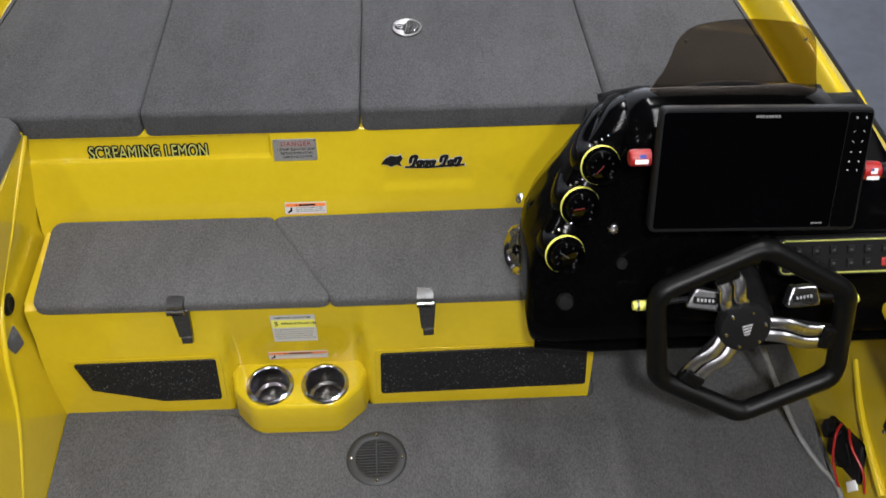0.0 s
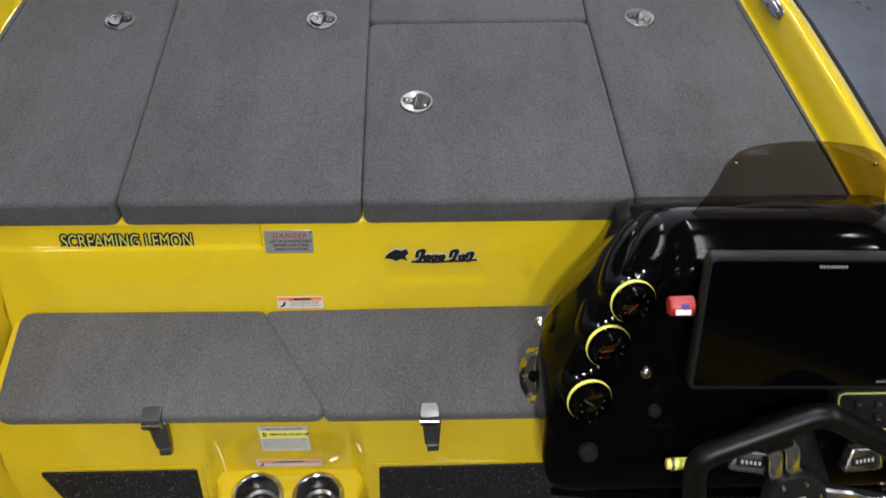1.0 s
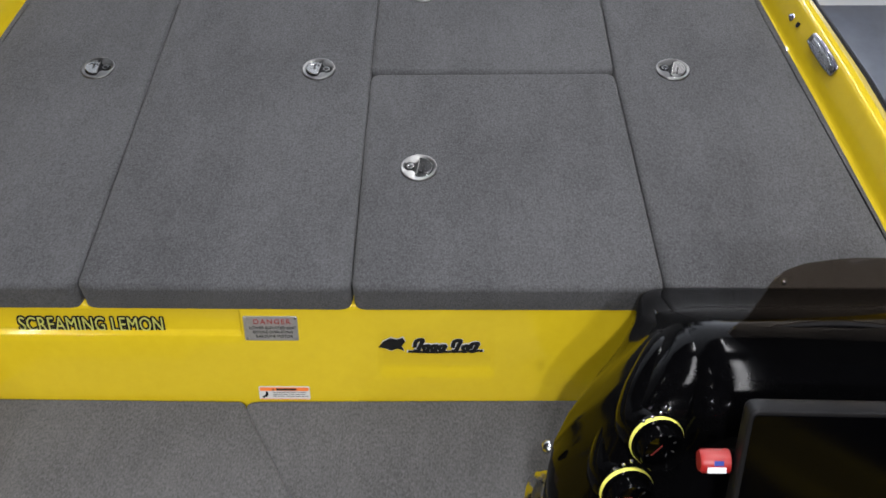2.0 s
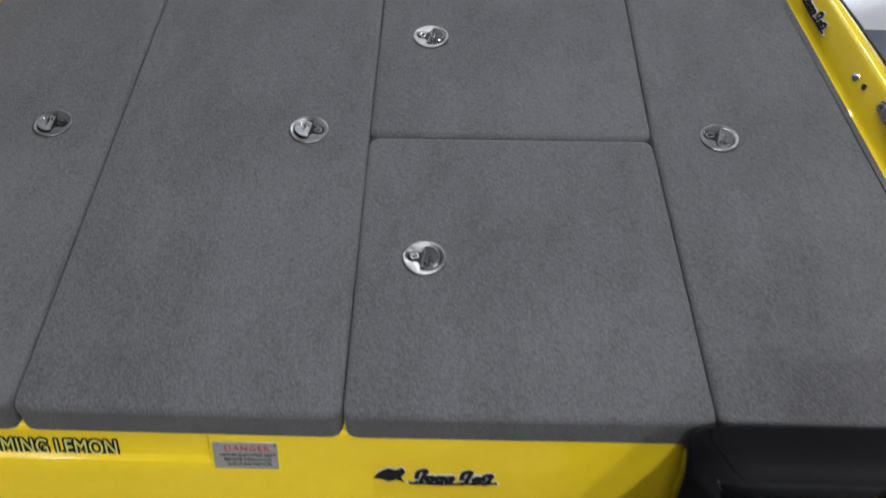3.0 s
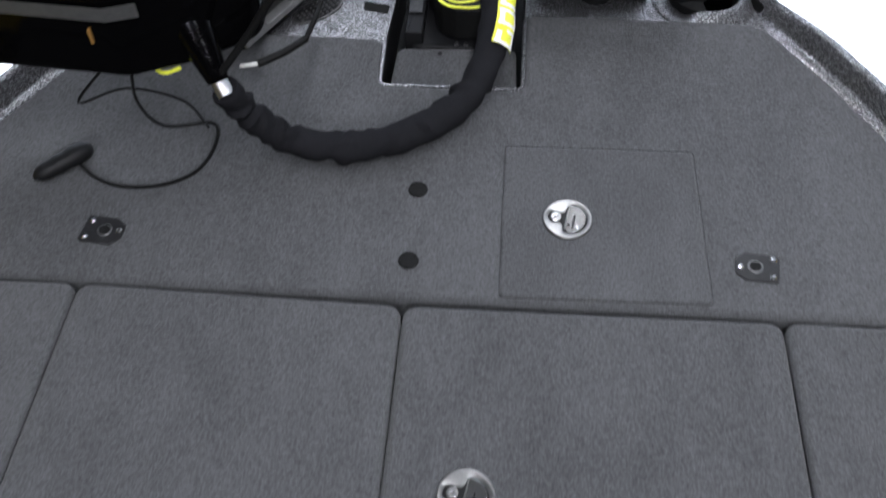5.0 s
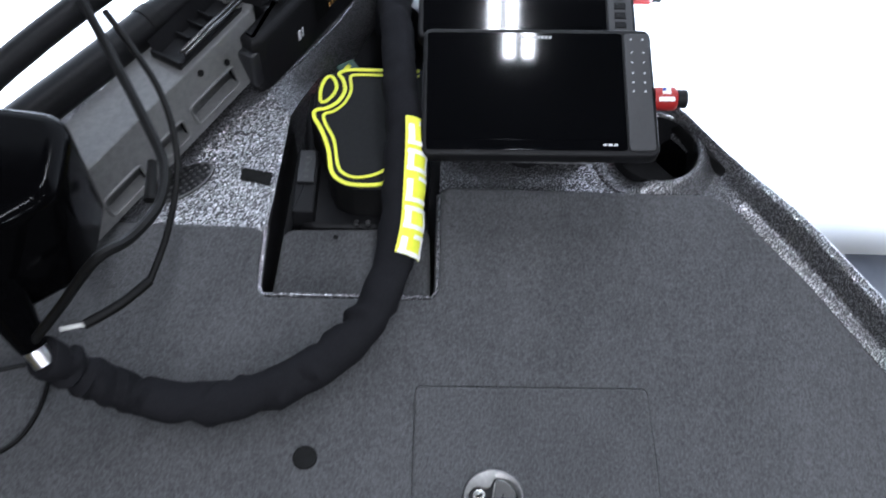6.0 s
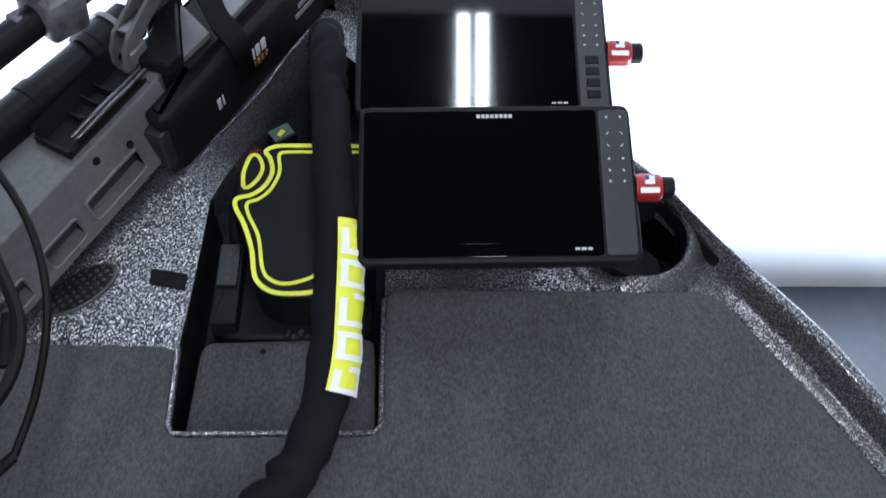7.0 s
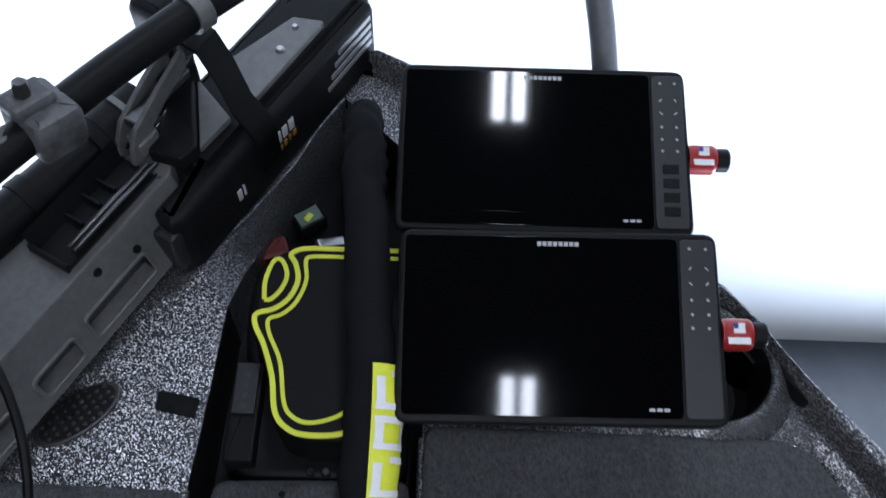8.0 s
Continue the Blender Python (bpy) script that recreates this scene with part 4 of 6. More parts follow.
slots = [(-0.198, -0.092, 0.656, 0.688), (-0.284, -0.219, 0.654, 0.684), (-0.400, -0.320, 0.652, 0.682)]
ramp = part("ramp_side", rail_face(slots), ALUMINIUM, motor, "cast silver ramp side with slots", local=True, flat=True)
part("ramp_side", block(-0.46, -0.008, 0.072, 0.080, RAIL_FOOT, RAIL_TOP, 0.002), ALUMINIUM, motor, "cast silver ramp side", local=True)
part("ramp_top", sheet([[(x, y, RAIL_TOP + dz) for x in (-0.008, -0.15, -0.3, -0.46)] for y, dz in ((-0.004, -0.002), (-0.001, 0.0006), (0.03, 0.001), (0.083, 0.001))], 0.005), ALUMINIUM, motor, "cast silver ramp top", local=True)
part("ramp_nose", slab([(-0.010, -0.004), (0.006, 0.004), (0.006, 0.040), (-0.010, 0.050)], RAIL_FOOT + 0.02, RAIL_TOP, 0.003), ALUMINIUM, motor, "rounded ramp nose", local=True)
part("ramp_inner", sheet([[(x, 0.066, z) for x in (-0.01, -0.45)] for z in (0.61, 0.72)]), BLACK_PLASTIC, motor, local=True)
# black block stands in for the shadowed gap below the casting
part("ramp_gap_filler", block(-0.45, -0.02, -0.010, 0.070, 0.606, RAIL_FOOT - 0.004, 0.004), BLACK_PLASTIC, motor, "black filler for the shaded gap under the ramp", local=True)
for x0, x1, z0, z1 in slots:
    ring = rounded([(x0, z0), (x1, z0), (x1, z1), (x0, z1)], 0.008, 4)
    part("slot_rim", hose([Vector((p.x, rail_y(p.y) - 0.0008, p.y)) for p in ring], 0.0028, 8, closed=True), ALUMINIUM, ramp, local=True)
    # backs share the ramp's silver; darker steel puts their shade into the colour
    part("slot_back", sheet([[(x, rail_y(z) + 0.020, z) for x in (x0 - 0.004, x1 + 0.004)] for z in (z0 - 0.006, z1 + 0.006)]), DARK_STEEL, ramp, local=True)
    part("slot_floor", sheet([[(x, rail_y(z0) + d, z0 - 0.001) for x in (x0, x1)] for d in (0.002, 0.022)]), ALUMINIUM, ramp, local=True)
for x, z in ((-0.150, 0.717), (-0.097, 0.698), (-0.41, 0.716)):
    part("bolt_hole", moved(turned([(0, 0.0006), (0.0040, 0.0006), (0.0050, 0.002), (0.0056, 0.0)], None, 14), pose(x, rail_y(z) - 0.0004, z, 71.7, 0, 0)), BLACK_PRINT, ramp, local=True)
part("edge_pin", turned([(0, 0.002), (0.0018, 0.0015), (0.0022, 0)], pose(-0.018, 0.004, RAIL_TOP + 0.0008), 10), DARK_STEEL, ramp, local=True)
tray_z = RAIL_TOP + 0.002
rest = part("rest_tray", sheet([[(x, y, tray_z + dz) for x in (-0.170, -0.02)] for y, dz in ((0.004, 0.010), (0.007, 0.002), (0.054, 0.002), (0.064, 0.030))], 0.003), BLACK_PLASTIC, motor, "black shaft rest", local=True)
part("tray_end", block(-0.173, -0.168, 0.005, 0.062, tray_z, tray_z + 0.014, 0.001), BLACK_PLASTIC, rest, local=True)
for x in (-0.12, -0.09, -0.065):
    part("tray_web", block(x, x + 0.004, 0.030, 0.058, tray_z + 0.002, tray_z + 0.012, 0.001), BLACK_PLASTIC, rest, local=True)
for y, x1 in ((0.014, -0.010), (0.022, -0.016)):
    part("rest_rod", hose([(-0.150, y, tray_z + 0.011), (x1, y - 0.002, tray_z + 0.012)], 0.0034, 8), DARK_STEEL, motor, "bare metal rod", local=True)
house = rounded([(-0.062, -0.040), (-0.04, -0.050), (0.36, -0.050), (0.40, 0.0), (0.36, 0.070), (0.03, 0.070), (0.025, -0.010), (-0.055, -0.010)], 0.006)
body = part("housing", slab(house, 0.608, 0.722, 0.012, 3, foot=0.006), BLACK_PLASTIC, motor, "black motor housing", local=True)
part("end_cap", block(-0.072, -0.050, -0.046, -0.014, 0.63, 0.700, 0.007), GREY_PLASTIC, body, "faceted dark grey end cap", local=True)


def side_bars(name, x, z, widths, height, material, slant=0.0):
    """A row of plain upright bars on the housing's side, in place of brand letters."""
    for w in widths:
        part(name, block(x, x + w, -0.0518, -0.0496, z, z + height, 0.0004), material, body, local=True)
        x += w + 0.0045


side_bars("name_bar", 0.042, 0.648, (0.007, 0.003), 0.020, GREY_PRINT)
side_bars("name_bar", 0.112, 0.668, (0.010, 0.011, 0.009, 0.010), 0.020, GREY_PRINT)
side_bars("model_bar", 0.114, 0.652, (0.006, 0.003, 0.005, 0.006, 0.005, 0.006), 0.010, DIM_AMBER)
part("channel", sheet([[(x, y, z) for x in (0.03, 0.36)] for y, z in ((-0.030, 0.720), (-0.028, 0.733), (0.040, 0.733), (0.044, 0.720))], 0.003), BLACK_PLASTIC, motor, "black guide channel", local=True)
panel = part("mount_panel", slab(rounded([(0.128, -0.026), (0.285, -0.026), (0.270, 0.014), (0.170, 0.040)], 0.004), 0.732, 0.742, 0.002), ALUMINIUM, motor, "flat silver mount panel", local=True)
part("panel_bolt", turned([(0, 0.005), (0.004, 0.0045), (0.0062, 0.001), (0.0065, 0)], pose(0.213, -0.006, 0.742), 14), STEEL, panel, local=True)
part("panel_bolt", turned([(0, 0.005), (0.003, 0.0045), (0.0045, 0.001), (0.0048, 0)], pose(0.255, 0.000, 0.742), 14), STEEL, panel, local=True)
part("gusset", slab([(0.121, 0.055), (0.036, -0.015), (0.092, -0.018)], 0.732, 0.742, 0.001), ALUMINIUM, motor, "silver triangular gusset", local=True)
part("brace", slab(rounded([(0.124, 0.060), (0.104, 0.070), (-0.004, 0.030), (0.006, -0.012), (0.032, -0.016)], 0.005), 0.732, 0.752, 0.005), BLACK_PLASTIC, motor, "black triangular brace", local=True)
for k in range(4):
    part("side_stripe", block(0.245 + 0.010 * k, 0.352, -0.0518, -0.0496, 0.655 + 0.0150 * k, 0.663 + 0.0150 * k, 0.0004), SILVER_PLATE, body, "pale printed stripe", local=True)
part("shaft_saddle", block(0.050, 0.125, 0.000, 0.050, 0.885, 0.935, 0.012), BLACK_PLASTIC, motor, "black saddle under the shaft", local=True)
part("saddle_clip", sheet([[(x, y, z) for y, z in ((-0.012, 0.90), (-0.010, 0.945), (0.010, 0.972), (0.035, 0.966), (0.048, 0.93))] for x in (0.106, 0.126)], 0.004, (1, 0, 0)), ALUMINIUM, motor, "curved silver clip", local=True)
shaft_low = [(0.055, 0.090, 0.745), (-0.05, 0.097, 0.742), (-0.25, 0.115, 0.745), (-0.55, 0.138, 0.755)]
part("lower_tube", hose(shaft_low, 0.0295, 24), BLACK_PLASTIC, motor, "thick black composite tube", local=True)
part("tube_band", hose([(-0.135, 0.105, 0.7435), (-0.115, 0.103, 0.743)], 0.0315, 24), BLACK_RUBBER, motor, local=True)
part("collar", hose([(-0.016, 0.091, 0.747), (0.020, 0.087, 0.748)], 0.0345, 26), BLACK_PLASTIC, motor, "black clamp collar", local=True)
part("collar_lip", hose([(0.014, 0.0872, 0.748), (0.022, 0.0865, 0.748)], 0.0385, 28), ALUMINIUM, motor, "silver lip of the clamp collar", local=True)
part("collar_ear", slab(rounded([(-0.012, 0.030), (0.022, 0.030), (0.030, 0.064), (-0.002, 0.070)], 0.007), 0.744, 0.764, 0.004), ALUMINIUM, motor, "scuffed silver ear of the collar", local=True)
part("collar_ring", hose([(-0.030, 0.094, 0.746), (-0.011, 0.091, 0.747)], 0.0335, 24), BLACK_PLASTIC, motor, local=True)
for dy in (-0.011, 0.011):
    arm = [(-0.024, 0.738), (-0.006, 0.732), (0.008, 0.762), (0.052, 0.786), (0.116, 0.812), (0.122, 0.826), (0.110, 0.834), (0.046, 0.810), (-0.004, 0.786), (-0.018, 0.764)]
    part("clamp_arm", moved(slab(rounded(arm, 0.005), -0.003, 0.003, 0.0012), pose(0, 0.048 + dy, 0, 90, 0, 0)), ALUMINIUM, motor, "flat cast lever of the clamp", local=True)
part("arm_web", block(0.000, 0.100, 0.039, 0.057, 0.776, 0.790, 0.003), DARK_STEEL, motor, local=True)
part("clevis", block(0.092, 0.118, 0.034, 0.054, 0.806, 0.836, 0.004), STEEL, motor, "bright clevis pin block", local=True)
part("strap", sheet([[(x, y, z) for y, z in ((0.064, 0.790), (0.046, 0.838), (0.030, 0.850), (0.008, 0.846), (-0.010, 0.810), (-0.026, 0.756), (-0.046, 0.735), (-0.056, 0.715), (-0.056, 0.660))] for x in (0.090, 0.128)], 0.006), BLACK_RUBBER, motor, "black rubber hold-down strap", local=True)
part("bracket", block(0.06, 0.125, 0.050, 0.074, 0.715, 0.80, 0.008), BLACK_PLASTIC, motor, local=True)
shaft_up = [(-0.66, 3.27, 0.925), (-0.54, 3.49, 0.945), (-0.370, 3.735, 0.953), (-0.257, 3.882, 0.950), (-0.20, 3.955, 0.940)]
part("upper_tube", hose(spline(shaft_up, 5), 0.0185, 16), BLACK_PLASTIC, motor, "slim black shaft")
hold = Matrix.Translation((-0.372, 3.735, 0.953)) @ pose(0, 0, 0, 0, 8, 52)
grip = part("shaft_clamp", moved(block(-0.026, 0.026, -0.032, 0.030, -0.026, 0.024, 0.009), hold), SCUFFED, motor, "scuffed grey shaft clamp")
part("clamp_jaw", moved(block(-0.030, 0.014, -0.012, 0.020, 0.020, 0.036, 0.005), hold), SCUFFED, grip)
part("clamp_nut", moved(turned([(0, 0.018), (0.006, 0.018), (0.008, 0.015), (0.008, 0)], None, 6), hold @ pose(-0.010, 0.004, 0.034)), DARK_STEEL, grip, "dark clamp nut")
part("clamp_wing", moved(block(-0.052, -0.022, -0.010, 0.010, -0.010, 0.012, 0.004), hold), SCUFFED, grip)
part("shaft_ring", hose([(-0.262, 3.876, 0.950), (-0.250, 3.891, 0.949)], 0.0225, 20), ALUMINIUM, motor, "silver ring on the shaft")
head_plan = rounded([(-1.02, 3.205), (-0.62, 3.176), (-0.51, 3.222), (-0.43, 3.285), (-0.44, 3.41), (-0.62, 3.43), (-0.665, 3.265), (-1.02, 3.290)], [0.04, 0.06, 0.04, 0.05, 0.05, 0.04, 0.03, 0.04], 5)
head = part("steering_head", slab(head_plan, 0.785, 0.955, 0.022, 6, foot=0.022), BLACK_GLOSS, motor, "black steering head")
part("head_band", sheet([[(x, y, z) for x, y in ((-1.0, 3.196), (-0.80, 3.182), (-0.62, 3.169), (-0.575, 3.184))] for z in (0.932, 0.910)], 0.003), ALUMINIUM, head, "silver trim band")
for k, w in enumerate((0.012, 0.012, 0.012, 0.004, 0.016, 0.016, 0.012, 0.014, 0.014)):
    part("name_bar", moved(block(-w / 2, w / 2, -0.009, 0.009, 0, 0.0015, 0.0004), Matrix.Translation((-0.69 - 0.0165 * k, 3.211 + 0.0015 * k, 0.9545)) @ pose(0, 0, 0, 0, 0, -5)), GREY_PRINT, head)
part("emblem", moved(block(-0.012, 0.012, -0.009, 0.009, 0, 0.002, 0.0005), Matrix.Translation((-0.655, 3.209, 0.9545)) @ pose(0, 0, 0, 0, 0, -5)), AMBER, head, "amber shield emblem")
# slim amber block stands in for an orange reflection in the glossy head
part("amber_glint", block(-0.656, -0.652, 3.172, 3.180, 0.862, 0.888, 0.0012), DIM_AMBER, head, "slim amber reflection painted on the head")
part("neck", hose([(-0.53, 3.25, 0.86), (-0.505, 3.215, 0.815), (-0.486, 3.190, 0.780)], [0.036, 0.026, 0.017], 14), BLACK_GLOSS, motor, "black cable neck")
part("connector", hose([(-0.488, 3.193, 0.785), (-0.474, 3.178, 0.764)], 0.0135, 16), STEEL, motor, "bright threaded connector")
part("lime_ring", hose(spline([(-0.600, 3.222, 0.782), (-0.585, 3.208, 0.780), (-0.570, 3.206, 0.780), (-0.552, 3.216, 0.782)], 5), 0.0032, 8), LIME, motor, "lime edge of the cable port")
part("yellow_tip", hose([(-0.452, 3.205, 0.80), (-0.425, 3.212, 0.80)], 0.0030, 8), PAPER, motor, "off-white cable tie end")
part("plug", hose(spline([(-0.425, 3.212, 0.80), (-0.39, 3.24, 0.80), (-0.36, 3.275, 0.80)], 4), 0.0062, 10), BLACK_RUBBER, motor)
part("cable", hose(spline([(-0.485, 3.19, 0.79), (-0.43, 3.205, 0.86), (-0.37, 3.21, 0.945), (-0.343, 3.245, 0.935), (-0.325, 3.30, 0.925), (-0.331, 3.357, 0.925), (-0.362, 3.415, 0.935), (-0.414, 3.50, 0.955), (-0.458, 3.57, 0.985), (-0.455, 3.60, 1.0)], 6), 0.0062, 8), BLACK_RUBBER, motor, "black power cable")
part("cable", hose(spline([(-0.36, 3.275, 0.80), (-0.345, 3.34, 0.82), (-0.34, 3.42, 0.86), (-0.37, 3.50, 0.90), (-0.44, 3.58, 0.95)], 6), 0.0045, 8), BLACK_RUBBER, motor, "thin black sensor cable")
part("cable_boot", hose([(-0.352, 3.375, 0.905), (-0.347, 3.325, 0.895)], [0.006, 0.008], 10), BLACK_RUBBER, motor)

# pull cord and its grip
cord = thing("pull_handle", (-0.76, 3.14, DECK), "black stow cord with a moulded pull handle on the carpet", "pull handle")
part("cord", hose(spline([(-0.742, 3.140, 0.632), (-0.705, 3.113, 0.627), (-0.655, 3.098, 0.626), (-0.592, 3.106, 0.626), (-0.543, 3.14, 0.626), (-0.525, 3.20, 0.628), (-0.540, 3.245, 0.63), (-0.62, 3.232, 0.632), (-0.672, 3.268, 0.65), (-0.68, 3.30, 0.70), (-0.67, 3.28, 0.78)], 7), 0.0032, 7), BLACK_RUBBER, cord)
part("cord", hose(spline([(-0.545, 3.235, 0.63), (-0.60, 3.29, 0.635), (-0.70, 3.30, 0.65), (-0.78, 3.27, 0.64), (-0.72, 3.31, 0.70)], 6), 0.0026, 7), BLACK_RUBBER, cord)
grip_line = [(-0.803, 3.098, 0.636), (-0.786, 3.113, 0.638), (-0.765, 3.133, 0.639), (-0.744, 3.155, 0.639), (-0.728, 3.171, 0.637)]
part("grip", hose(spline(grip_line, 4), [0.004, 0.008, 0.0125, 0.0150, 0.0165, 0.0160, 0.0170, 0.0185, 0.0175, 0.0170, 0.0190, 0.0200, 0.0190, 0.0180, 0.0170, 0.0130, 0.008], 14, 0.85), BLACK_PLASTIC, cord, "moulded black grip")

# ---- padded cable sleeve ----
SLEEVE = [(-0.478, 3.186, 0.768), (-0.454, 3.194, 0.712), (-0.398, 3.190, 0.660), (-0.305, 3.186, 0.648), (-0.220, 3.212, 0.648), (-0.147, 3.260, 0.650), (-0.097, 3.325, 0.663), (-0.071, 3.405, 0.690), (-0.066, 3.50, 0.720), (-0.068, 3.60, 0.742), (-0.078, 3.70, 0.748), (-0.088, 3.82, 0.746), (-0.098, 3.92, 0.725), (-0.106, 3.965, 0.670), (-0.112, 3.985, 0.56)]
path = spline(SLEEVE, 16)
sleeve = thing("cable_sleeve", (-0.10, 3.5, 0.70), "thick black fabric cable sleeve looping across the bow", "cable sleeve")
rnd = random.Random(4)
bumps = [1 + 0.05 * math.sin(i * 0.5) * math.sin(i * 0.21 + 1) + rnd.uniform(-0.012, 0.012) for i in range(len(path))]
folds = [(rnd.uniform(6, len(path) * 0.62), rnd.uniform(0, 6.28), rnd.uniform(0.7, 1.7), rnd.uniform(0.003, 0.0062), rnd.uniform(-3.0, 3.0)) for k in range(50)]
folds = [f for f in folds if not 0.44 * len(path) < f[0] < 0.74 * len(path)]
folds += [(rnd.uniform(len(path) * 0.75, len(path) * 0.95), rnd.uniform(0, 6.28), rnd.uniform(1.0, 2.2), rnd.uniform(0.002, 0.004), rnd.uniform(-4, 4)) for k in range(12)]
radii = [0.026 + 0.003 * math.sin(math.pi * min(1, i / (len(path) * 0.7))) for i in range(len(path))]


def sleeve_bm():
    """The padded tube with creases that run part of the way round it at a slant."""
    n = 36
    bm = hose(path, radii, n, 0.86, lambda i: bumps[i])
    bm.verts.ensure_lookup_table()
    for k, v in enumerate(bm.verts):
        i, a = divmod(k, n)
        a = 2 * math.pi * a / n
        out = (v.co - path[i]).normalized()
        d = noise.noise(v.co * 22) * 0.004 + noise.noise(v.co * 70) * 0.0012
        for i0_, a0_, span, depth, slant in folds:
            da = (a - a0_ + math.pi) % (2 * math.pi) - math.pi
            if abs(da) < span:
                u = (i - i0_ - slant * da) / 1.5
                d += depth * math.cos(da / span * math.pi / 2) * (0.8 * math.exp(-(u - 1.6) ** 2) - math.exp(-u * u))
        v.co += out * d
    return bm


part("sleeve", sleeve_bm(), FABRIC, sleeve)


def patch_bm(i0, i1, a0, a1, lift, steps=8):
    """A strip that lies on the sleeve between two places of its line and two angles round it."""
    rows = []
    for i in range(i0, i1 + 1):
        d = (path[min(i + 1, len(path) - 1)] - path[i - 1]).normalized()
        side = d.cross(Vector((0, 0, 1))).normalized()
        up = side.cross(d)
        rows.append([path[i] + side * (math.cos(a) * (radii[i] * bumps[i] + lift)) + up * (math.sin(a) * (radii[i] * bumps[i] * 0.86 + lift)) for a in np.linspace(a0, a1, steps)])
    return sheet(rows)


i0 = min(range(len(path)), key=lambda i: (path[i] - Vector((-0.079, 3.395, 0.68))).length)
i1 = min(range(len(path)), key=lambda i: (path[i] - Vector((-0.071, 3.590, 0.742))).length)
patch = part("patch", patch_bm(i0, i1, -0.05, 1.45, 0.0060), LIME, sleeve, "lime and white printed patch")
n = i1 - i0
for k in range(5):
    a, b = i0 + k * n // 5, i0 + (k + 1) * n // 5
    part("patch_bar", patch_bm(a, a + 1, 0.08, 1.35, 0.0072), WHITE, patch)
    part("patch_bar", patch_bm(b - 2, b - 1, 0.08, 1.35 if k % 2 else 0.8, 0.0072), WHITE, patch)
    part("patch_bar", patch_bm(a + 1, b - 2, 1.05, 1.32, 0.0072, 4), WHITE, patch)
    if k != 2:
        part("patch_bar", patch_bm(a + 1, b - 2, 0.12, 0.36, 0.0072, 4), WHITE, patch)

# ---- console ----
HELM = Matrix.Translation((0, -0.042, 0))
console = thing("helm_console", (0.55, 1.35, 0.35), "glossy black helm console with three yellow-ringed gauges", "console")


def console_left(y, z):
    return table([(0.35, 0.185), (0.485, 0.172), (0.56, 0.158), (0.65, 0.162), (0.72, 0.205), (0.80, 0.250), (0.86, 0.290), (0.92, 0.345)], z) + table([(1.30, 0.0), (1.37, 0.018), (1.45, 0.065), (1.51, 0.120), (1.60, 0.175), (1.70, 0.205)], y)


side_profile = [(1.086, 0.485), (1.074, 0.515), (1.078, 0.55), (1.105, 0.61), (1.150, 0.675), (1.205, 0.745), (1.262, 0.825), (1.305, 0.872), (1.355, 0.892), (1.42, 0.878), (1.50, 0.815), (1.57, 0.735), (1.640, 0.672), (1.692, 0.63), (1.697, 0.58), (1.697, 0.36), (1.40, 0.36), (1.20, 0.44)]
smooth_profile = [(p.x, p.y) for p in spline([(y, z, 0) for y, z in side_profile[:14]], 3)] + side_profile[14:]
cy, cz = 1.36, 0.62
rings = []
for dx, k in ((0.0, 0.05), (0.0, 0.25), (0.0, 0.45), (0.0, 0.65), (0.0, 0.80), (0.000, 0.93), (0.004, 0.955), (0.012, 0.975), (0.026, 0.99), (0.050, 1.0), (0.12, 1.0)):
    rings.append([(console_left(cy + (y - cy) * k, cz + (z - cz) * k) + dx, cy + (y - cy) * k, cz + (z - cz) * k) for y, z in smooth_profile])
for x, top_z in ((0.60, 1.0), (0.78, 0.86), (0.82, 0.79), (0.86, 0.755), (0.93, 0.74)):
    rings.append([(x, y, z if z < 0.70 else min(z, top_z - 0.02 * (0.9 - z))) for y, z in smooth_profile])
part("shell", rings_bm(rings), BLACK_GLOSS, console, sharp=60)
part("lower_lip", hose([(0.178, 1.090, 0.490), (0.30, 1.078, 0.486), (0.60, 1.080, 0.484), (0.92, 1.084, 0.484)], 0.012, 10), BLACK_GLOSS, console)
# raised hood behind the plotter, and fairing ridges on its shoulder
hood_prof = [(1.24, 0.78), (1.262, 0.872), (1.30, 0.905), (1.36, 0.908), (1.43, 0.880), (1.50, 0.815), (1.52, 0.76)]
rows = []
for x, s in ((0.335, 0.0), (0.342, 0.55), (0.362, 0.85), (0.40, 1.0), (0.55, 1.03), (0.70, 1.0), (0.765, 0.85), (0.785, 0.5), (0.79, 0.0)):
    rows.append([(x, y, 0.80 + (z - 0.80) * s) for y, z in spline([(0, y, z) for y, z in hood_prof], 3) and [(p.y, p.z) for p in spline([(0, y, z) for y, z in hood_prof], 3)]])
part("hood", sheet(rows), BLACK_GLOSS, console, "rounded glossy hood", sharp=60)

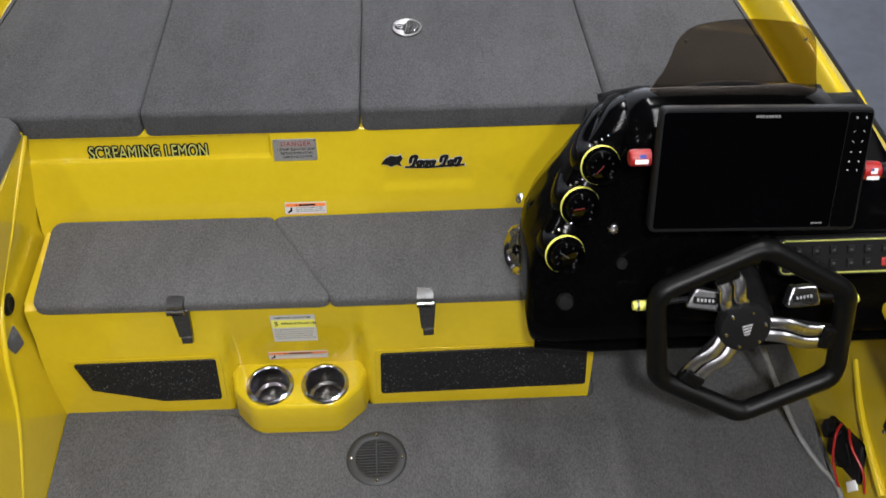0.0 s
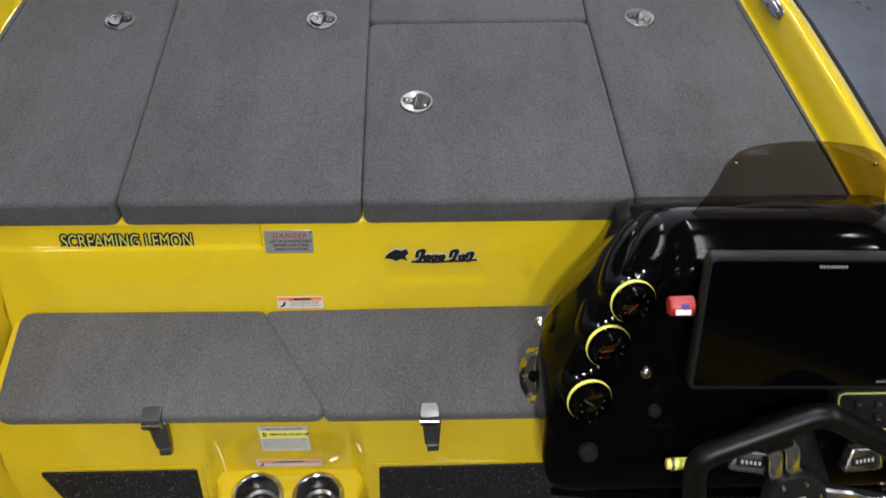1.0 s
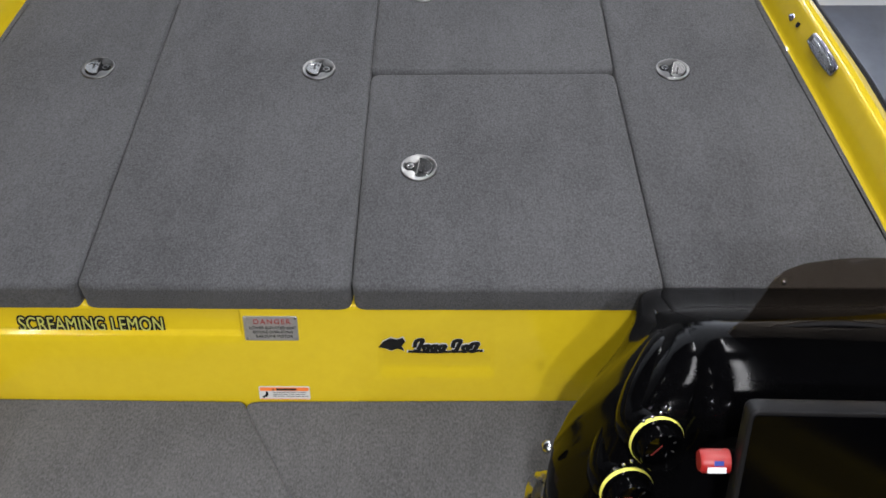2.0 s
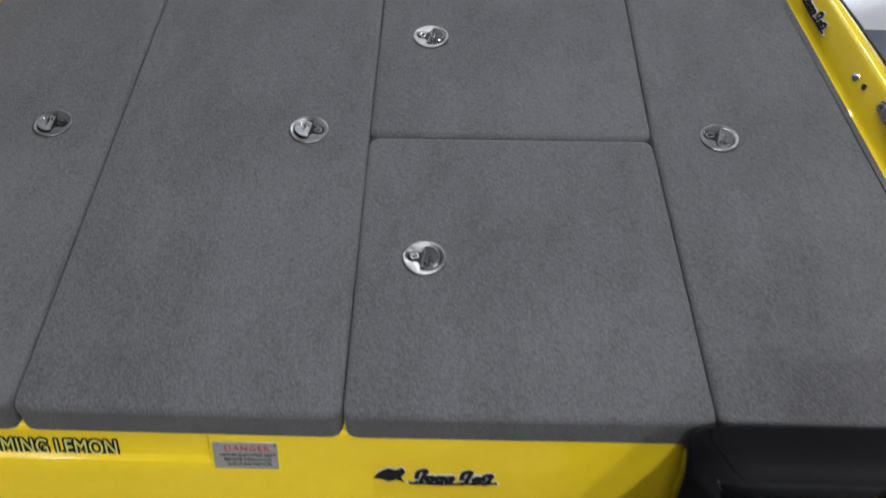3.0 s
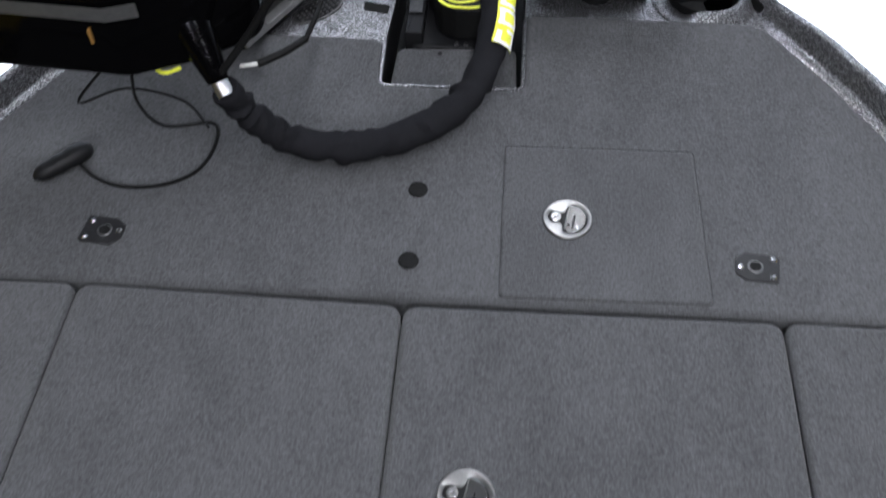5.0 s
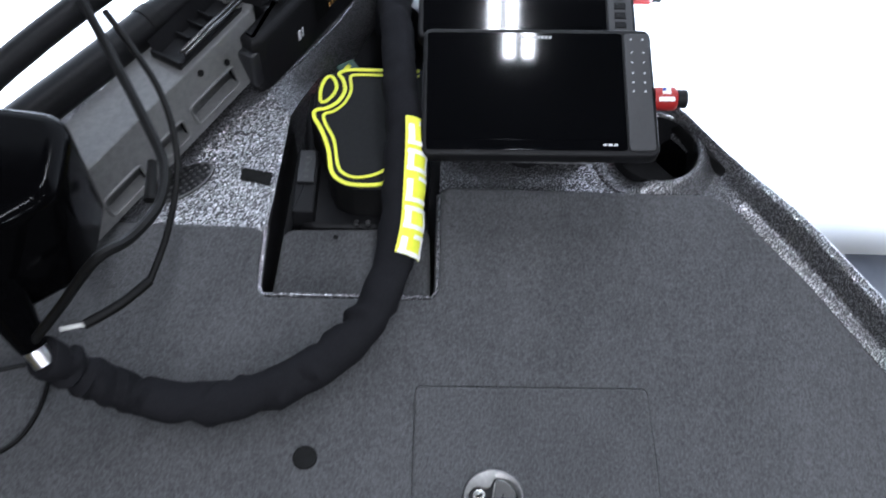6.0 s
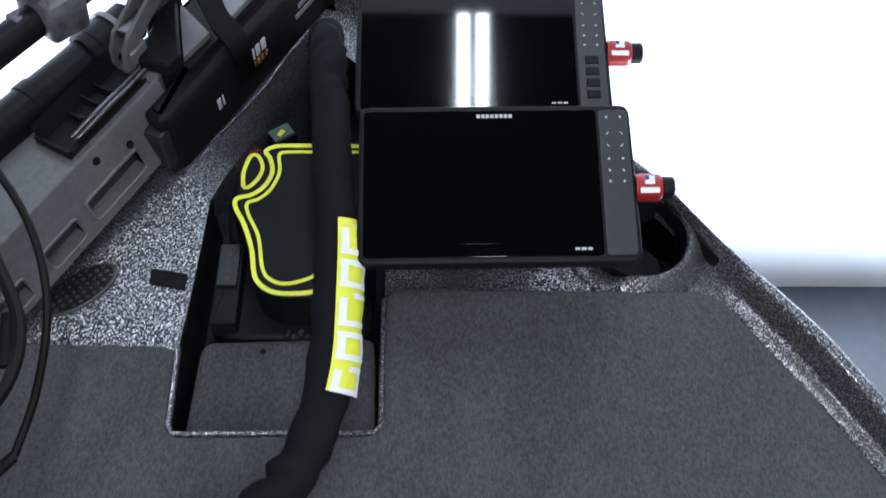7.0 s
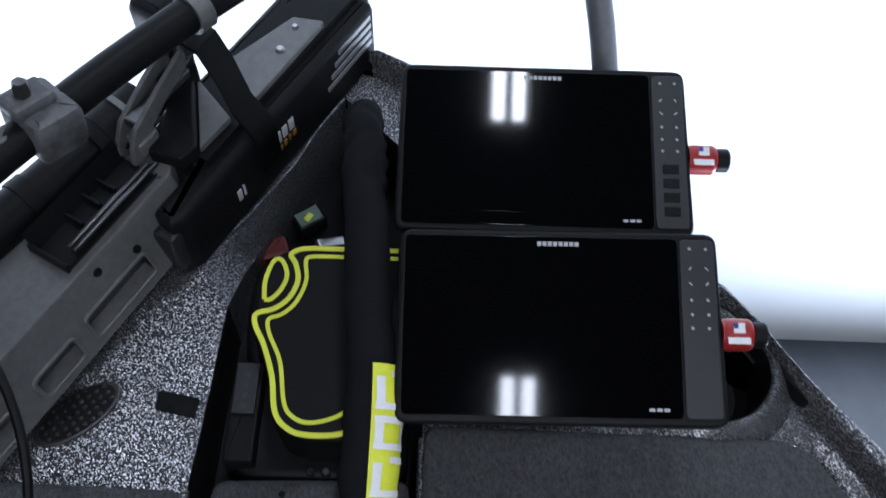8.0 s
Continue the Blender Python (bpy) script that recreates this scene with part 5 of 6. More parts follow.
gauge_places = [((0.300, 1.258, 0.828), 22), ((0.262, 1.215, 0.761), 22), ((0.230, 1.150, 0.695), 22)]
for k, (p, turn) in enumerate(gauge_places):
    m = Matrix.Translation(p) @ pose(0, 0, 0, 66, 0, turn - 12)
    pod = part("gauge", turned([(0.030, -0.075), (0.036, -0.02), (0.0385, 0.0), (0.0385, 0.004), (0.036, 0.007), (0.030, 0.006), (0.029, -0.004), (0, -0.004)], m, 32), BLACK_GLOSS, console, "round black gauge pod")
    axis = m.to_3x3() @ Vector((0, 0, 1))
    cowl = spline([Vector(p) - axis * 0.010, Vector(p) - axis * 0.055, (p[0] + 0.035, p[1] + 0.15, p[2] - 0.01), (p[0] + 0.075, p[1] + 0.24, p[2] - 0.09)], 5)
    part("cowl", hose(cowl, [0.0375 + 0.004 * min(1, i / 4) - 0.020 * max(0, i - 7) / 8 for i in range(16)], 18), BLACK_GLOSS, pod, sharp=70)
    part("gauge_ring", turned([(0.0305, 0.002), (0.0315, 0.0055), (0.0375, 0.0050), (0.0395, 0.002), (0.0395, -0.003), (0.037, -0.003)], m, 36), PALE_YELLOW, pod, "pale yellow bezel ring")
    part("gauge_bezel", turned([(0.0285, 0.006), (0.0285, 0.026), (0.0305, 0.0300), (0.0325, 0.0275), (0.0332, 0.002)], m, 32), BLACK_GLOSS, pod, "raised black bezel")
    part("gauge_glass", turned([(0.0278, 0.013), (0.014, 0.0145), (0, 0.015)], m, 28), SCREEN_GLASS, pod, "dark gauge glass")
    part("gauge_needle", moved(block(-0.0011, 0.0011, -0.004, 0.018, 0.0150, 0.0156, 0.0003), m @ pose(0, 0, 0, 0, 0, 130 - 40 * k)), DARK_RED if k < 2 else DIM_PRINT, pod)
    for a in range(7):
        part("gauge_tick", moved(block(-0.0008, 0.0008, 0.019, 0.0235, 0.0142, 0.0148, 0.0002), m @ pose(0, 0, 0, 0, 0, -120 + 40 * a)), DIM_PRINT, pod)
# speaker on the slanted side, key switch and knobs
facing = Vector((-0.90, -0.27, 0.34)).normalized()
sm = Matrix.Translation(Vector((0.168, 1.298, 0.546)) + facing * 0.004) @ Vector((0, 0, 1)).rotation_difference(facing).to_matrix().to_4x4()
speaker = part("speaker", turned([(0.034, 0.000), (0.040, 0.007), (0.047, 0.010), (0.054, 0.006), (0.056, -0.014)], sm, 36), CHROME, console, "round chrome speaker rim")
part("speaker_cone", turned([(0, 0.001), (0.010, 0.001), (0.028, 0.004), (0.036, 0.004)], sm, 28), CUP_STEEL, speaker, "brushed speaker cone")
part("speaker_cap", turned([(0, 0.014), (0.009, 0.0125), (0.014, 0.004)], sm, 20), BLACK_GLOSS, speaker, "black speaker cap")
for k in range(3):
    part("speaker_web", moved(block(0.012, 0.038, -0.004, 0.004, 0.004, 0.009, 0.0015), sm @ pose(0, 0, 0, 0, 0, 40 + 120 * k)), CHROME, speaker)
part("cleat_light", turned([(0, 0.010), (0.006, 0.009), (0.011, 0.004), (0.012, 0)], Matrix.Translation((0.164, 1.338, 0.664)) @ pose(0, 0, 0, 0, -70, 0), 16), CHROME, console, "small chrome courtesy light")
part("key_switch", turned([(0, 0.008), (0.005, 0.008), (0.008, 0.006), (0.010, 0.003), (0.012, 0.0)], Matrix.Translation((0.327, 1.182, 0.727)) @ pose(0, 0, 0, 55, 0, 0), 18), CHROME, console, "chrome key switch")
part("knob", turned([(0, 0.016), (0.013, 0.015), (0.017, 0.010), (0.018, 0.0)], Matrix.Translation((0.231, 1.098, 0.614)) @ pose(0, 0, 0, 62, 0, 0), 20), BLACK_PLASTIC, console)
part("knob", turned([(0, 0.012), (0.010, 0.011), (0.013, 0.0)], Matrix.Translation((0.345, 1.148, 0.665)) @ pose(0, 0, 0, 60, 0, 0), 18), BLACK_PLASTIC, console)
# four bright dots above each gauge: glints of ceiling lamps, built as chrome buttons
for gx, gy, gz in ((0.275, 1.262, 0.875), (0.24, 1.225, 0.808), (0.205, 1.165, 0.742)):
    for k in range(4):
        part("screw_or_glint", turned([(0, 0.002), (0.002, 0.0014), (0.0028, 0)], Matrix.Translation((gx + 0.012 * k, gy + 0.004 * k, gz + 0.004 * k)) @ pose(0, 0, 0, 45, 0, 0), 8), CHROME, console)
# smoked windscreen
def pane_at(x, h):
    """A point of the bowed wind deflector, h metres above its foot; it leans slightly aft as it rises."""
    return x, 1.418 - 0.9 * (x - 0.570) ** 2 - 0.06 * h, 0.866 + h + 0.022 * (1 - ((x - 0.57) / 0.19) ** 2)


pane_sides = [(0.386, 0.752, 0.0), (0.412, 0.744, 0.028), (0.432, 0.732, 0.060), (0.440, 0.722, 0.096), (0.444, 0.712, 0.126), (0.450, 0.704, 0.142), (0.462, 0.690, 0.153), (0.482, 0.664, 0.158)]
rows = [[pane_at(x0 + (x1 - x0) * u, h) for u in np.linspace(0, 1, 19)] for x0, x1, h in pane_sides]
screen_bm = sheet(rows, 0.004, (0, 1, 0))
windscreen = thing("windscreen", (0.56, 1.38, 0.91), "smoked acrylic wind deflector on the console hood", "windscreen")
part("pane", screen_bm, SMOKED, windscreen, "dark see-through acrylic")
part("foot_strip", hose([pane_at(x, 0.002) for x in np.linspace(0.39, 0.75, 9)], 0.006, 8), BLACK_PLASTIC, windscreen)
for x, h in ((0.462, 0.128), (0.692, 0.128)):
    part("screw_or_glint", turned([(0, 0.004), (0.003, 0.003), (0.0042, 0)], Matrix.Translation(pane_at(x, h)) @ pose(0, 0, 0, 85, 0, 0), 10), CHROME, windscreen)

helm_plotter = plotter("chart_plotter", Matrix.Translation((0.562, 1.145, 0.907)) @ pose(0, 0, 0, 66, 1.5, 0), 0.388, 0.234, "large black chart plotter on the helm console", "helm chart plotters", hot_keys=False, strip_mat=BLACK_GLOSS, glass=HELM_GLASS, ink=DIM_GREY)
part("left_plug", turned([(0, 0), (0.0155, 0), (0.0155, 0.034), (0.013, 0.038), (0, 0.038)], Matrix.Translation((0.366, 1.179, 0.918)) @ pose(0, 0, 0, 0, -90, 0), 18), RED, helm_plotter, "red plug with a paper label")
part("left_plug_label", moved(block(-0.030, -0.006, -0.010, -0.002, 0, 0.0005, 0.0001), Matrix.Translation((0.366, 1.1795, 0.9185)) @ pose(0, 0, 0, 56.5, 0, 0) @ pose(0, 0, 0.0155)), WHITE, helm_plotter)
part("left_plug_flag", moved(block(-0.022, -0.010, 0.000, 0.007, 0, 0.0005, 0.0001), Matrix.Translation((0.366, 1.1795, 0.9185)) @ pose(0, 0, 0, 56.5, 0, 0) @ pose(0, 0, 0.0155)), BLUE, helm_plotter)
part("arm", hose([(0.56, 1.19, 0.90), (0.56, 1.24, 0.87), (0.56, 1.29, 0.86)], 0.022, 14), BLACK_PLASTIC, helm_plotter, "black ball-mount arm")

# switch panel with a yellow line round it
pm = Matrix.Translation((0.775, 1.118, 0.700)) @ pose(0, 0, 0, 52, 0, 0)
switch_panel = part("switch_panel", moved(slab(rounded([(-0.135, -0.037), (0.135, -0.037), (0.135, 0.037), (-0.135, 0.037)], 0.014), -0.03, 0.003, 0.002), pm), BLACK_PLASTIC, console, "black switch panel edged in yellow")
frame_line = [pm @ Vector((p.x, p.y, 0.004)) for p in rounded([(-0.13, -0.032), (0.13, -0.032), (0.13, 0.032), (-0.13, 0.032)], 0.012, 5)]
part("yellow_line", hose(frame_line, 0.0015, 6, closed=True), NAME_FILL, switch_panel, "thin yellow outline")
for r in range(2):
    for k in range(6):
        part("switch", moved(block(-0.007, 0.007, -0.008, 0.008, 0.002, 0.008, 0.002), pm @ pose(-0.095 + 0.034 * k, 0.013 - 0.026 * r, 0)), RED if (r, k) == (1, 5) else BLACK_PLASTIC, switch_panel)
        part("switch_mark", moved(block(-0.003, 0.003, -0.0015, 0.0015, 0.008, 0.0086, 0.0002), pm @ pose(-0.095 + 0.034 * k, 0.013 - 0.026 * r, 0)), DIM_PRINT, switch_panel)

# ---- steering wheel ----
wm = Matrix.Translation((0.545, 0.985, 0.667)) @ pose(0, 0, 0, 66, 0, -2)
wheel = thing("steering_wheel", wm, "black faceted steering wheel with brushed double spokes", "steering wheel")
corners = [(0.185, 0.070), (0.022, 0.158), (-0.168, 0.066), (-0.150, -0.115), (0.018, -0.196), (0.190, -0.112)]
rim = [Vector((p.x, p.y, 0)) for p in rounded(corners, 0.045, 6)]
part("rim", hose(rim, 0.0198, 18, closed=True, wobble=lambda i: 1.0 + 0.05 * math.sin(i * 0.9)), WHEEL_LEATHER, wheel, "thick grained black rim", local=True)
hub = part("hub", turned([(0.0, 0.022), (0.020, 0.023), (0.046, 0.018), (0.050, 0.010), (0.050, -0.008), (0.036, -0.02), (0.030, -0.06)], None, 32), BLACK_PLASTIC, wheel, "round black hub", local=True)
for k in range(6):
    a = 2 * math.pi * k / 6 + 0.3
    part("hub_bolt", turned([(0, 0.0235), (0.003, 0.023), (0.0045, 0.0195)], pose(0.037 * math.cos(a), 0.037 * math.sin(a), 0), 8), CHROME, hub, local=True)
for k in range(4):
    part("emblem_bar", moved(block(-0.009 + 0.002 * k, 0.011 - 0.001 * k, -0.0012, 0.0012, 0.0228, 0.0236, 0.0002), pose(0, 0.009 - 0.006 * k, 0, 0, 0, 18)), GREY_PRINT, hub, local=True)
for a, ln in ((113, 0.126), (-9, 0.174), (233, 0.154)):
    spoke = part("spoke", moved(slab([(0.03, -0.022), (ln - 0.006, -0.020), (ln - 0.006, 0.020), (0.03, 0.022)], -0.010, -0.002, 0.002), pose(0, 0, 0, 0, 0, a)), BLACK_PLASTIC, wheel, local=True)
    for s in (-1, 1):
        k = (ln - 0.012 - 0.04) / 0.112
        line = spline([(0.040, s * 0.0135, 0.006), (0.04 + 0.035 * k, s * 0.0135 + 0.004, 0.012), (0.04 + 0.075 * k, s * 0.0135 - 0.004, 0.008), (0.04 + 0.112 * k, s * 0.0135, 0.002)], 4)
        part("spoke_blade", moved(hose(line, 0.0112, 12, 0.34), pose(0, 0, 0, 0, 0, a)), STEEL, spoke, "brushed steel blade", local=True)
    part("spoke_cover", moved(block(ln - 0.026, ln + 0.004, -0.024, 0.024, -0.012, 0.014, 0.007), pose(0, 0, 0, 0, 0, a)), WHEEL_LEATHER, wheel, local=True)
column = thing("steering_column", (0.578, 1.05, 0.62), "black steering column with trim levers on silver brackets", "steering column")
part("tube", hose([(0.578, 1.005, 0.656), (0.578, 1.13, 0.62)], [0.034, 0.05], 18), BLACK_PLASTIC, column)
for s, x0 in ((-1, 0.485), (1, 0.672)):
    part("bracket", moved(slab(rounded([(-0.036, -0.018), (0.036, -0.022), (0.030, 0.018), (-0.020, 0.022)], 0.008), -0.01, 0.010, 0.004), Matrix.Translation((x0, 1.045, 0.672)) @ pose(0, 0, 0, 55, 0, s * 8)), STEEL, column, "cast silver bracket")
    part("bracket_label", moved(block(-0.022, 0.022, -0.008, 0.006, 0.010, 0.0112, 0.0004), Matrix.Translation((x0, 1.045, 0.672)) @ pose(0, 0, 0, 55, 0, s * 8)), BLACK_PRINT, column)
    for k in range(5):
        part("label_bar", moved(block(-0.015 + 0.007 * k, -0.011 + 0.007 * k, -0.003, 0.003, 0.0112, 0.0116, 0.0001), Matrix.Translation((x0, 1.045, 0.672)) @ pose(0, 0, 0, 55, 0, s * 8)), GREY_PRINT, column)
    tip = 0.352 if s < 0 else 0.79
    lever = part("lever", hose([(x0, 1.06, 0.66), (tip - s * 0.035, 1.052, 0.652)], 0.006, 10), BLACK_PLASTIC, column, "slim black lever")
    part("lever_tip", hose([(tip - s * 0.045, 1.052, 0.652), (tip - s * 0.012, 1.050, 0.652), (tip - s * 0.008, 1.050, 0.652), (tip, 1.050, 0.652)], [0.009, 0.0105, 0.0095, 0.0085], 14), PALE_YELLOW, lever, "pale yellow lever tip")
    part("tip_ring", hose([(tip - s * 0.012, 1.050, 0.652), (tip - s * 0.007, 1.050, 0.652)], 0.0112, 14), STEEL, lever)
part("cable_boot", hose(spline([(0.52, 1.11, 0.67), (0.54, 1.10, 0.70), (0.565, 1.105, 0.71), (0.60, 1.12, 0.70)], 4), 0.014, 10), BLACK_RUBBER, column)
for helm_thing in (console, windscreen, helm_plotter, wheel, column):
    helm_thing.matrix_basis = HELM @ helm_thing.matrix_basis
conduit = thing("control_cable", (0.85, 1.1, -0.04), "grey sheathed control cable trailing across the floor", "cable")
part("cable", hose(spline([(0.60, 1.16, 0.60), (0.66, 1.17, 0.44), (0.737, 1.165, 0.29), (0.81, 1.15, 0.14), (0.885, 1.10, 0.0), (0.925, 1.03, -0.034), (0.955, 0.95, -0.035), (0.93, 0.80, -0.035)], 7), 0.0068, 10), CABLE_GREY, conduit)

# ---- cockpit fittings ----
for k, (x, y) in enumerate((cup_a, cup_b)):
    cup = thing("cup_holder", (x, y, 0.062), "polished steel cup holder set in the yellow shelf", "cup holder", "cup holders")
    m = Matrix.Translation((x, y, 0.062))
    part("rim", turned([(0.0475, 0.004), (0.052, 0.0075), (0.058, 0.006), (0.061, 0.001), (0.0475, 0.0)], m, 40, close=True), CHROME, cup, "bright rolled rim")
    part("liner", turned([(0.0478, 0.0062), (0.0470, 0.0), (0.0455, -0.045), (0.0445, -0.052), (0.036, -0.056), (0.034, -0.060), (0.0335, -0.080), (0.0, -0.081)], m, 40), CUP_STEEL, cup, "brushed stepped cup well")

mm = lambda y, z: Matrix.Translation((0, y, z)) @ pose(0, 0, 0, 82.5, 0, 0)
for outline_pts, lbl in (([(-0.912, 0.048), (-0.562, 0.050), (-0.567, -0.098), (-0.712, -0.098), (-0.885, -0.048)], "cut-cornered black grit step pad on the riser"), ([(-0.154, 0.048), (0.366, 0.055), (0.372, -0.092), (-0.158, -0.100)], "long black grit step pad on the riser")):
    pad = thing("grip_pad", (sum(p[0] for p in outline_pts) / len(outline_pts), 1.28, 0.1), lbl, "step pad", "grit step pads")
    part("pad", moved(slab(rounded(outline_pts, 0.009), 0.0, 0.006, 0.002), mm(1.279, 0.096)), GRIP_MAT, pad)
    part("trim", moved(slab(rounded([(x * 1.0 + (0.012 if x > sum(p[0] for p in outline_pts) / len(outline_pts) else -0.012), y + (0.010 if y > 0 else -0.010)) for x, y in outline_pts], 0.012), 0.0, 0.0025, 0.001), mm(1.280, 0.096)), YELLOW, pad, "raised yellow frame")

for x in (-0.622, -0.040):
    latch = thing("draw_latch", (x, 1.31, 0.30), "over-centre stainless draw latch holding the step lid", "draw latch", "draw latches")
    part("keeper", block(x - 0.020, x + 0.020, 1.292, 1.322, 0.338, 0.352, 0.003), DARK_STEEL, latch)
    part("strap", sheet([[(x + sx * 0.019, y, z) for sx in (-1, 1)] for y, z in ((1.316, 0.350), (1.298, 0.354), (1.287, 0.350), (1.284, 0.343))], 0.003), DARK_STEEL, latch, "dark hooked top plate")
    part("roll", hose([(x - 0.020, 1.286, 0.333), (x + 0.020, 1.286, 0.333)], 0.009, 12), CUP_STEEL, latch, "bright rolled bar")
    part("roll_slot", block(x - 0.013, x + 0.013, 1.2755, 1.2790, 0.331, 0.336, 0.0008), BLACK_PLASTIC, latch)
    part("lever", moved(slab(rounded([(-0.016, -0.078), (0.016, -0.078), (0.021, 0.01), (-0.021, 0.01)], 0.004), 0, 0.010, 0.003), Matrix.Translation((x + 0.004, 1.304, 0.312)) @ pose(0, 0, 0, 84, 0, 4)), DARK_STEEL, latch, "brushed lever plate")
    part("foot", moved(block(-0.014, 0.012, -0.096, -0.076, 0, 0.014, 0.003), Matrix.Translation((x + 0.007, 1.302, 0.312)) @ pose(0, 0, 0, 84, 0, 4)), DARK_STEEL, latch)

vent = thing("floor_vent", (-0.172, 1.096, -0.043), "round black louvred vent screwed to the carpet", "vent")
vz = -0.0425
vm = Matrix.Translation((-0.172, 1.096, vz))
part("flange", turned([(0.052, 0.0), (0.052, 0.004), (0.055, 0.006), (0.070, 0.006), (0.075, 0.003), (0.0755, 0.0)], vm, 48), VENT_GREY, vent)
part("well", turned([(0.053, 0.001), (0, 0.0008)], vm, 36), BLACK_PRINT, vent)
for k in range(-6, 7):
    y = k * 0.0078
    w = math.sqrt(max(0, 0.053 ** 2 - y * y))
    part("slat", moved(block(-w, w, -0.0020, 0.0020, 0.001, 0.0055, 0.0008), vm @ pose(0, y, 0)), VENT_GREY, vent)
part("spine", moved(block(-0.0025, 0.0025, -0.052, 0.052, 0.002, 0.0062, 0.0008), vm), VENT_GREY, vent)
for k in range(4):
    a = math.pi / 2 * k
    part("screw_or_glint", turned([(0, 0.0085), (0.003, 0.008), (0.0046, 0.006)], vm @ pose(0.0645 * math.cos(a), 0.0645 * math.sin(a), 0), 10), CHROME, vent)

# ---- plaques, labels and decals on the yellow face ----
face = lambda z: Matrix.Translation((0, table([(0.318, 1.575), (0.545, 1.654)], z), z)) @ pose(0, 0, 0, 70.8, 0, 0)


def decal(name, m, label, category):
    return thing(name, m, label, category)


t = decal("warning_plaque", face(0.509) @ pose(-0.345, 0, 0.0005), "brushed metal danger plaque on the yellow face", "plaque")
part("plate", slab(rounded([(-0.053, -0.0285), (0.053, -0.0285), (0.053, 0.0285), (-0.053, 0.0285)], 0.003), 0, 0.0018, 0.0006), SILVER_PLATE, t, local=True)
part("heading", moved(lettering("DANGER", 0.0115, spread=1.25), pose(-0.034, 0.011, 0.0020)), RED, t, "worn red heading", local=True)
part("text", moved(lettering("LOWER ELEVATED SEAT", 0.0062), pose(-0.043, -0.001, 0.0020)), BLACK_PRINT, t, local=True)
part("text", moved(lettering("BEFORE OPERATING", 0.0062), pose(-0.036, -0.011, 0.0020)), BLACK_PRINT, t, local=True)
part("text", moved(lettering("GASOLINE MOTOR", 0.0062), pose(-0.032, -0.021, 0.0020)), BLACK_PRINT, t, local=True)
for x in (-0.049, 0.049):
    for y in (-0.024, 0.024):
        part("rivet", turned([(0, 0.003), (0.002, 0.0028), (0.003, 0.0016)], pose(x, y, 0), 8), STEEL, t, local=True)


def sticker(name, m, w, h, label, head_mat, rows, icon=True, band=True):
    t = decal(name, m, label, "label")
    part("paper", slab(rounded([(-w / 2, -h / 2), (w / 2, -h / 2), (w / 2, h / 2), (-w / 2, h / 2)], 0.003), 0, 0.0008), PAPER, t, local=True)
    if band:
        part("band", block(-w / 2 + 0.002, w / 2 - 0.002, h / 2 - h * 0.34, h / 2 - 0.0025, 0.0008, 0.0012, 0.0001), head_mat, t, "orange warning band", local=True)
        part("band_bar", block(-w * 0.16, w * 0.24, h / 2 - h * 0.30, h / 2 - h * 0.14, 0.0012, 0.0015, 0.0001), BLACK_PRINT, t, local=True)
        part("band_sign", slab([(-w * 0.24, h / 2 - h * 0.30), (-w * 0.19, h / 2 - h * 0.30), (-w * 0.215, h / 2 - h * 0.13)], 0.0012, 0.0015), BLACK_PRINT, t, local=True)
        part("border", block(-w / 2 + 0.002, w / 2 - 0.002, -h / 2 + 0.0008, -h / 2 + 0.0022, 0.0008, 0.0012, 0.0001), head_mat, t, local=True)
    if icon:
        ix = -w / 2 + h * 0.36
        part("pictogram", moved(block(-h * 0.20, h * 0.22, -h * 0.07, h * 0.06, 0.0008, 0.0013, 0.0001), pose(ix, -h * 0.22, 0, 0, 0, 35)), BLACK_PRINT, t, local=True)
        part("pictogram", moved(block(-h * 0.22, h * 0.18, -h * 0.065, h * 0.065, 0.0008, 0.0013, 0.0001), pose(ix + h * 0.1, -h * 0.08, 0, 0, 0, 80)), BLACK_PRINT, t, local=True)
    rr = random.Random(int(w * 1e4))
    for k in range(rows):
        y = h * (0.05 if band else -0.04) - k * h * (0.45 if band else 0.42) / max(1, rows)
        x = -w / 2 + (h * 0.85 if icon else 0.006)
        while x < w / 2 - 0.01:
            lw = rr.uniform(0.004, 0.012)
            part("text_bar", block(x, min(x + lw, w / 2 - 0.004), y - 0.0008, y + 0.0008, 0.0008, 0.0011, 0.0001), DIM_PRINT, t, local=True)
            x += lw + 0.002
    return t


sticker("warning_label", face(0.358) @ pose(-0.332, 0, 0.001), 0.104, 0.0335, "white warning sticker with an orange band on yellow gelcoat", ORANGE, 3)
boss = lambda y, z: Matrix.Translation((0, y, z)) @ pose(0, 0, 0, 90, 0, 0)
cap = sticker("capacity_label", boss(1.3205, 0.2120) @ pose(-0.362, 0, 0.0005), 0.108, 0.104, "white and yellow capacity label above the cup holders", ORANGE, 5, icon=False, band=False)
part("heading", moved(lettering("MAXIMUM CAPACITIES", 0.0062), pose(-0.044, 0.0400, 0.0010)), BLACK_PRINT, cap, local=True)
part("yellow_panel", block(-0.052, 0.052, 0.004, 0.034, 0.0009, 0.0014, 0.0001), PALE_YELLOW, cap, "yellow panel", local=True)
part("number", moved(lettering("5", 0.016), pose(-0.047, 0.013, 0.0017)), BLACK_PRINT, cap, local=True)
part("persons", moved(lettering("PERSONS OR 650 LBS", 0.0066), pose(-0.030, 0.018, 0.0017)), BLACK_PRINT, cap, local=True)
sticker("warning_label", boss(1.3205, 0.100) @ pose(-0.364, 0, 0.0005), 0.150, 0.031, "narrow white warning strip with an orange band", ORANGE, 1)

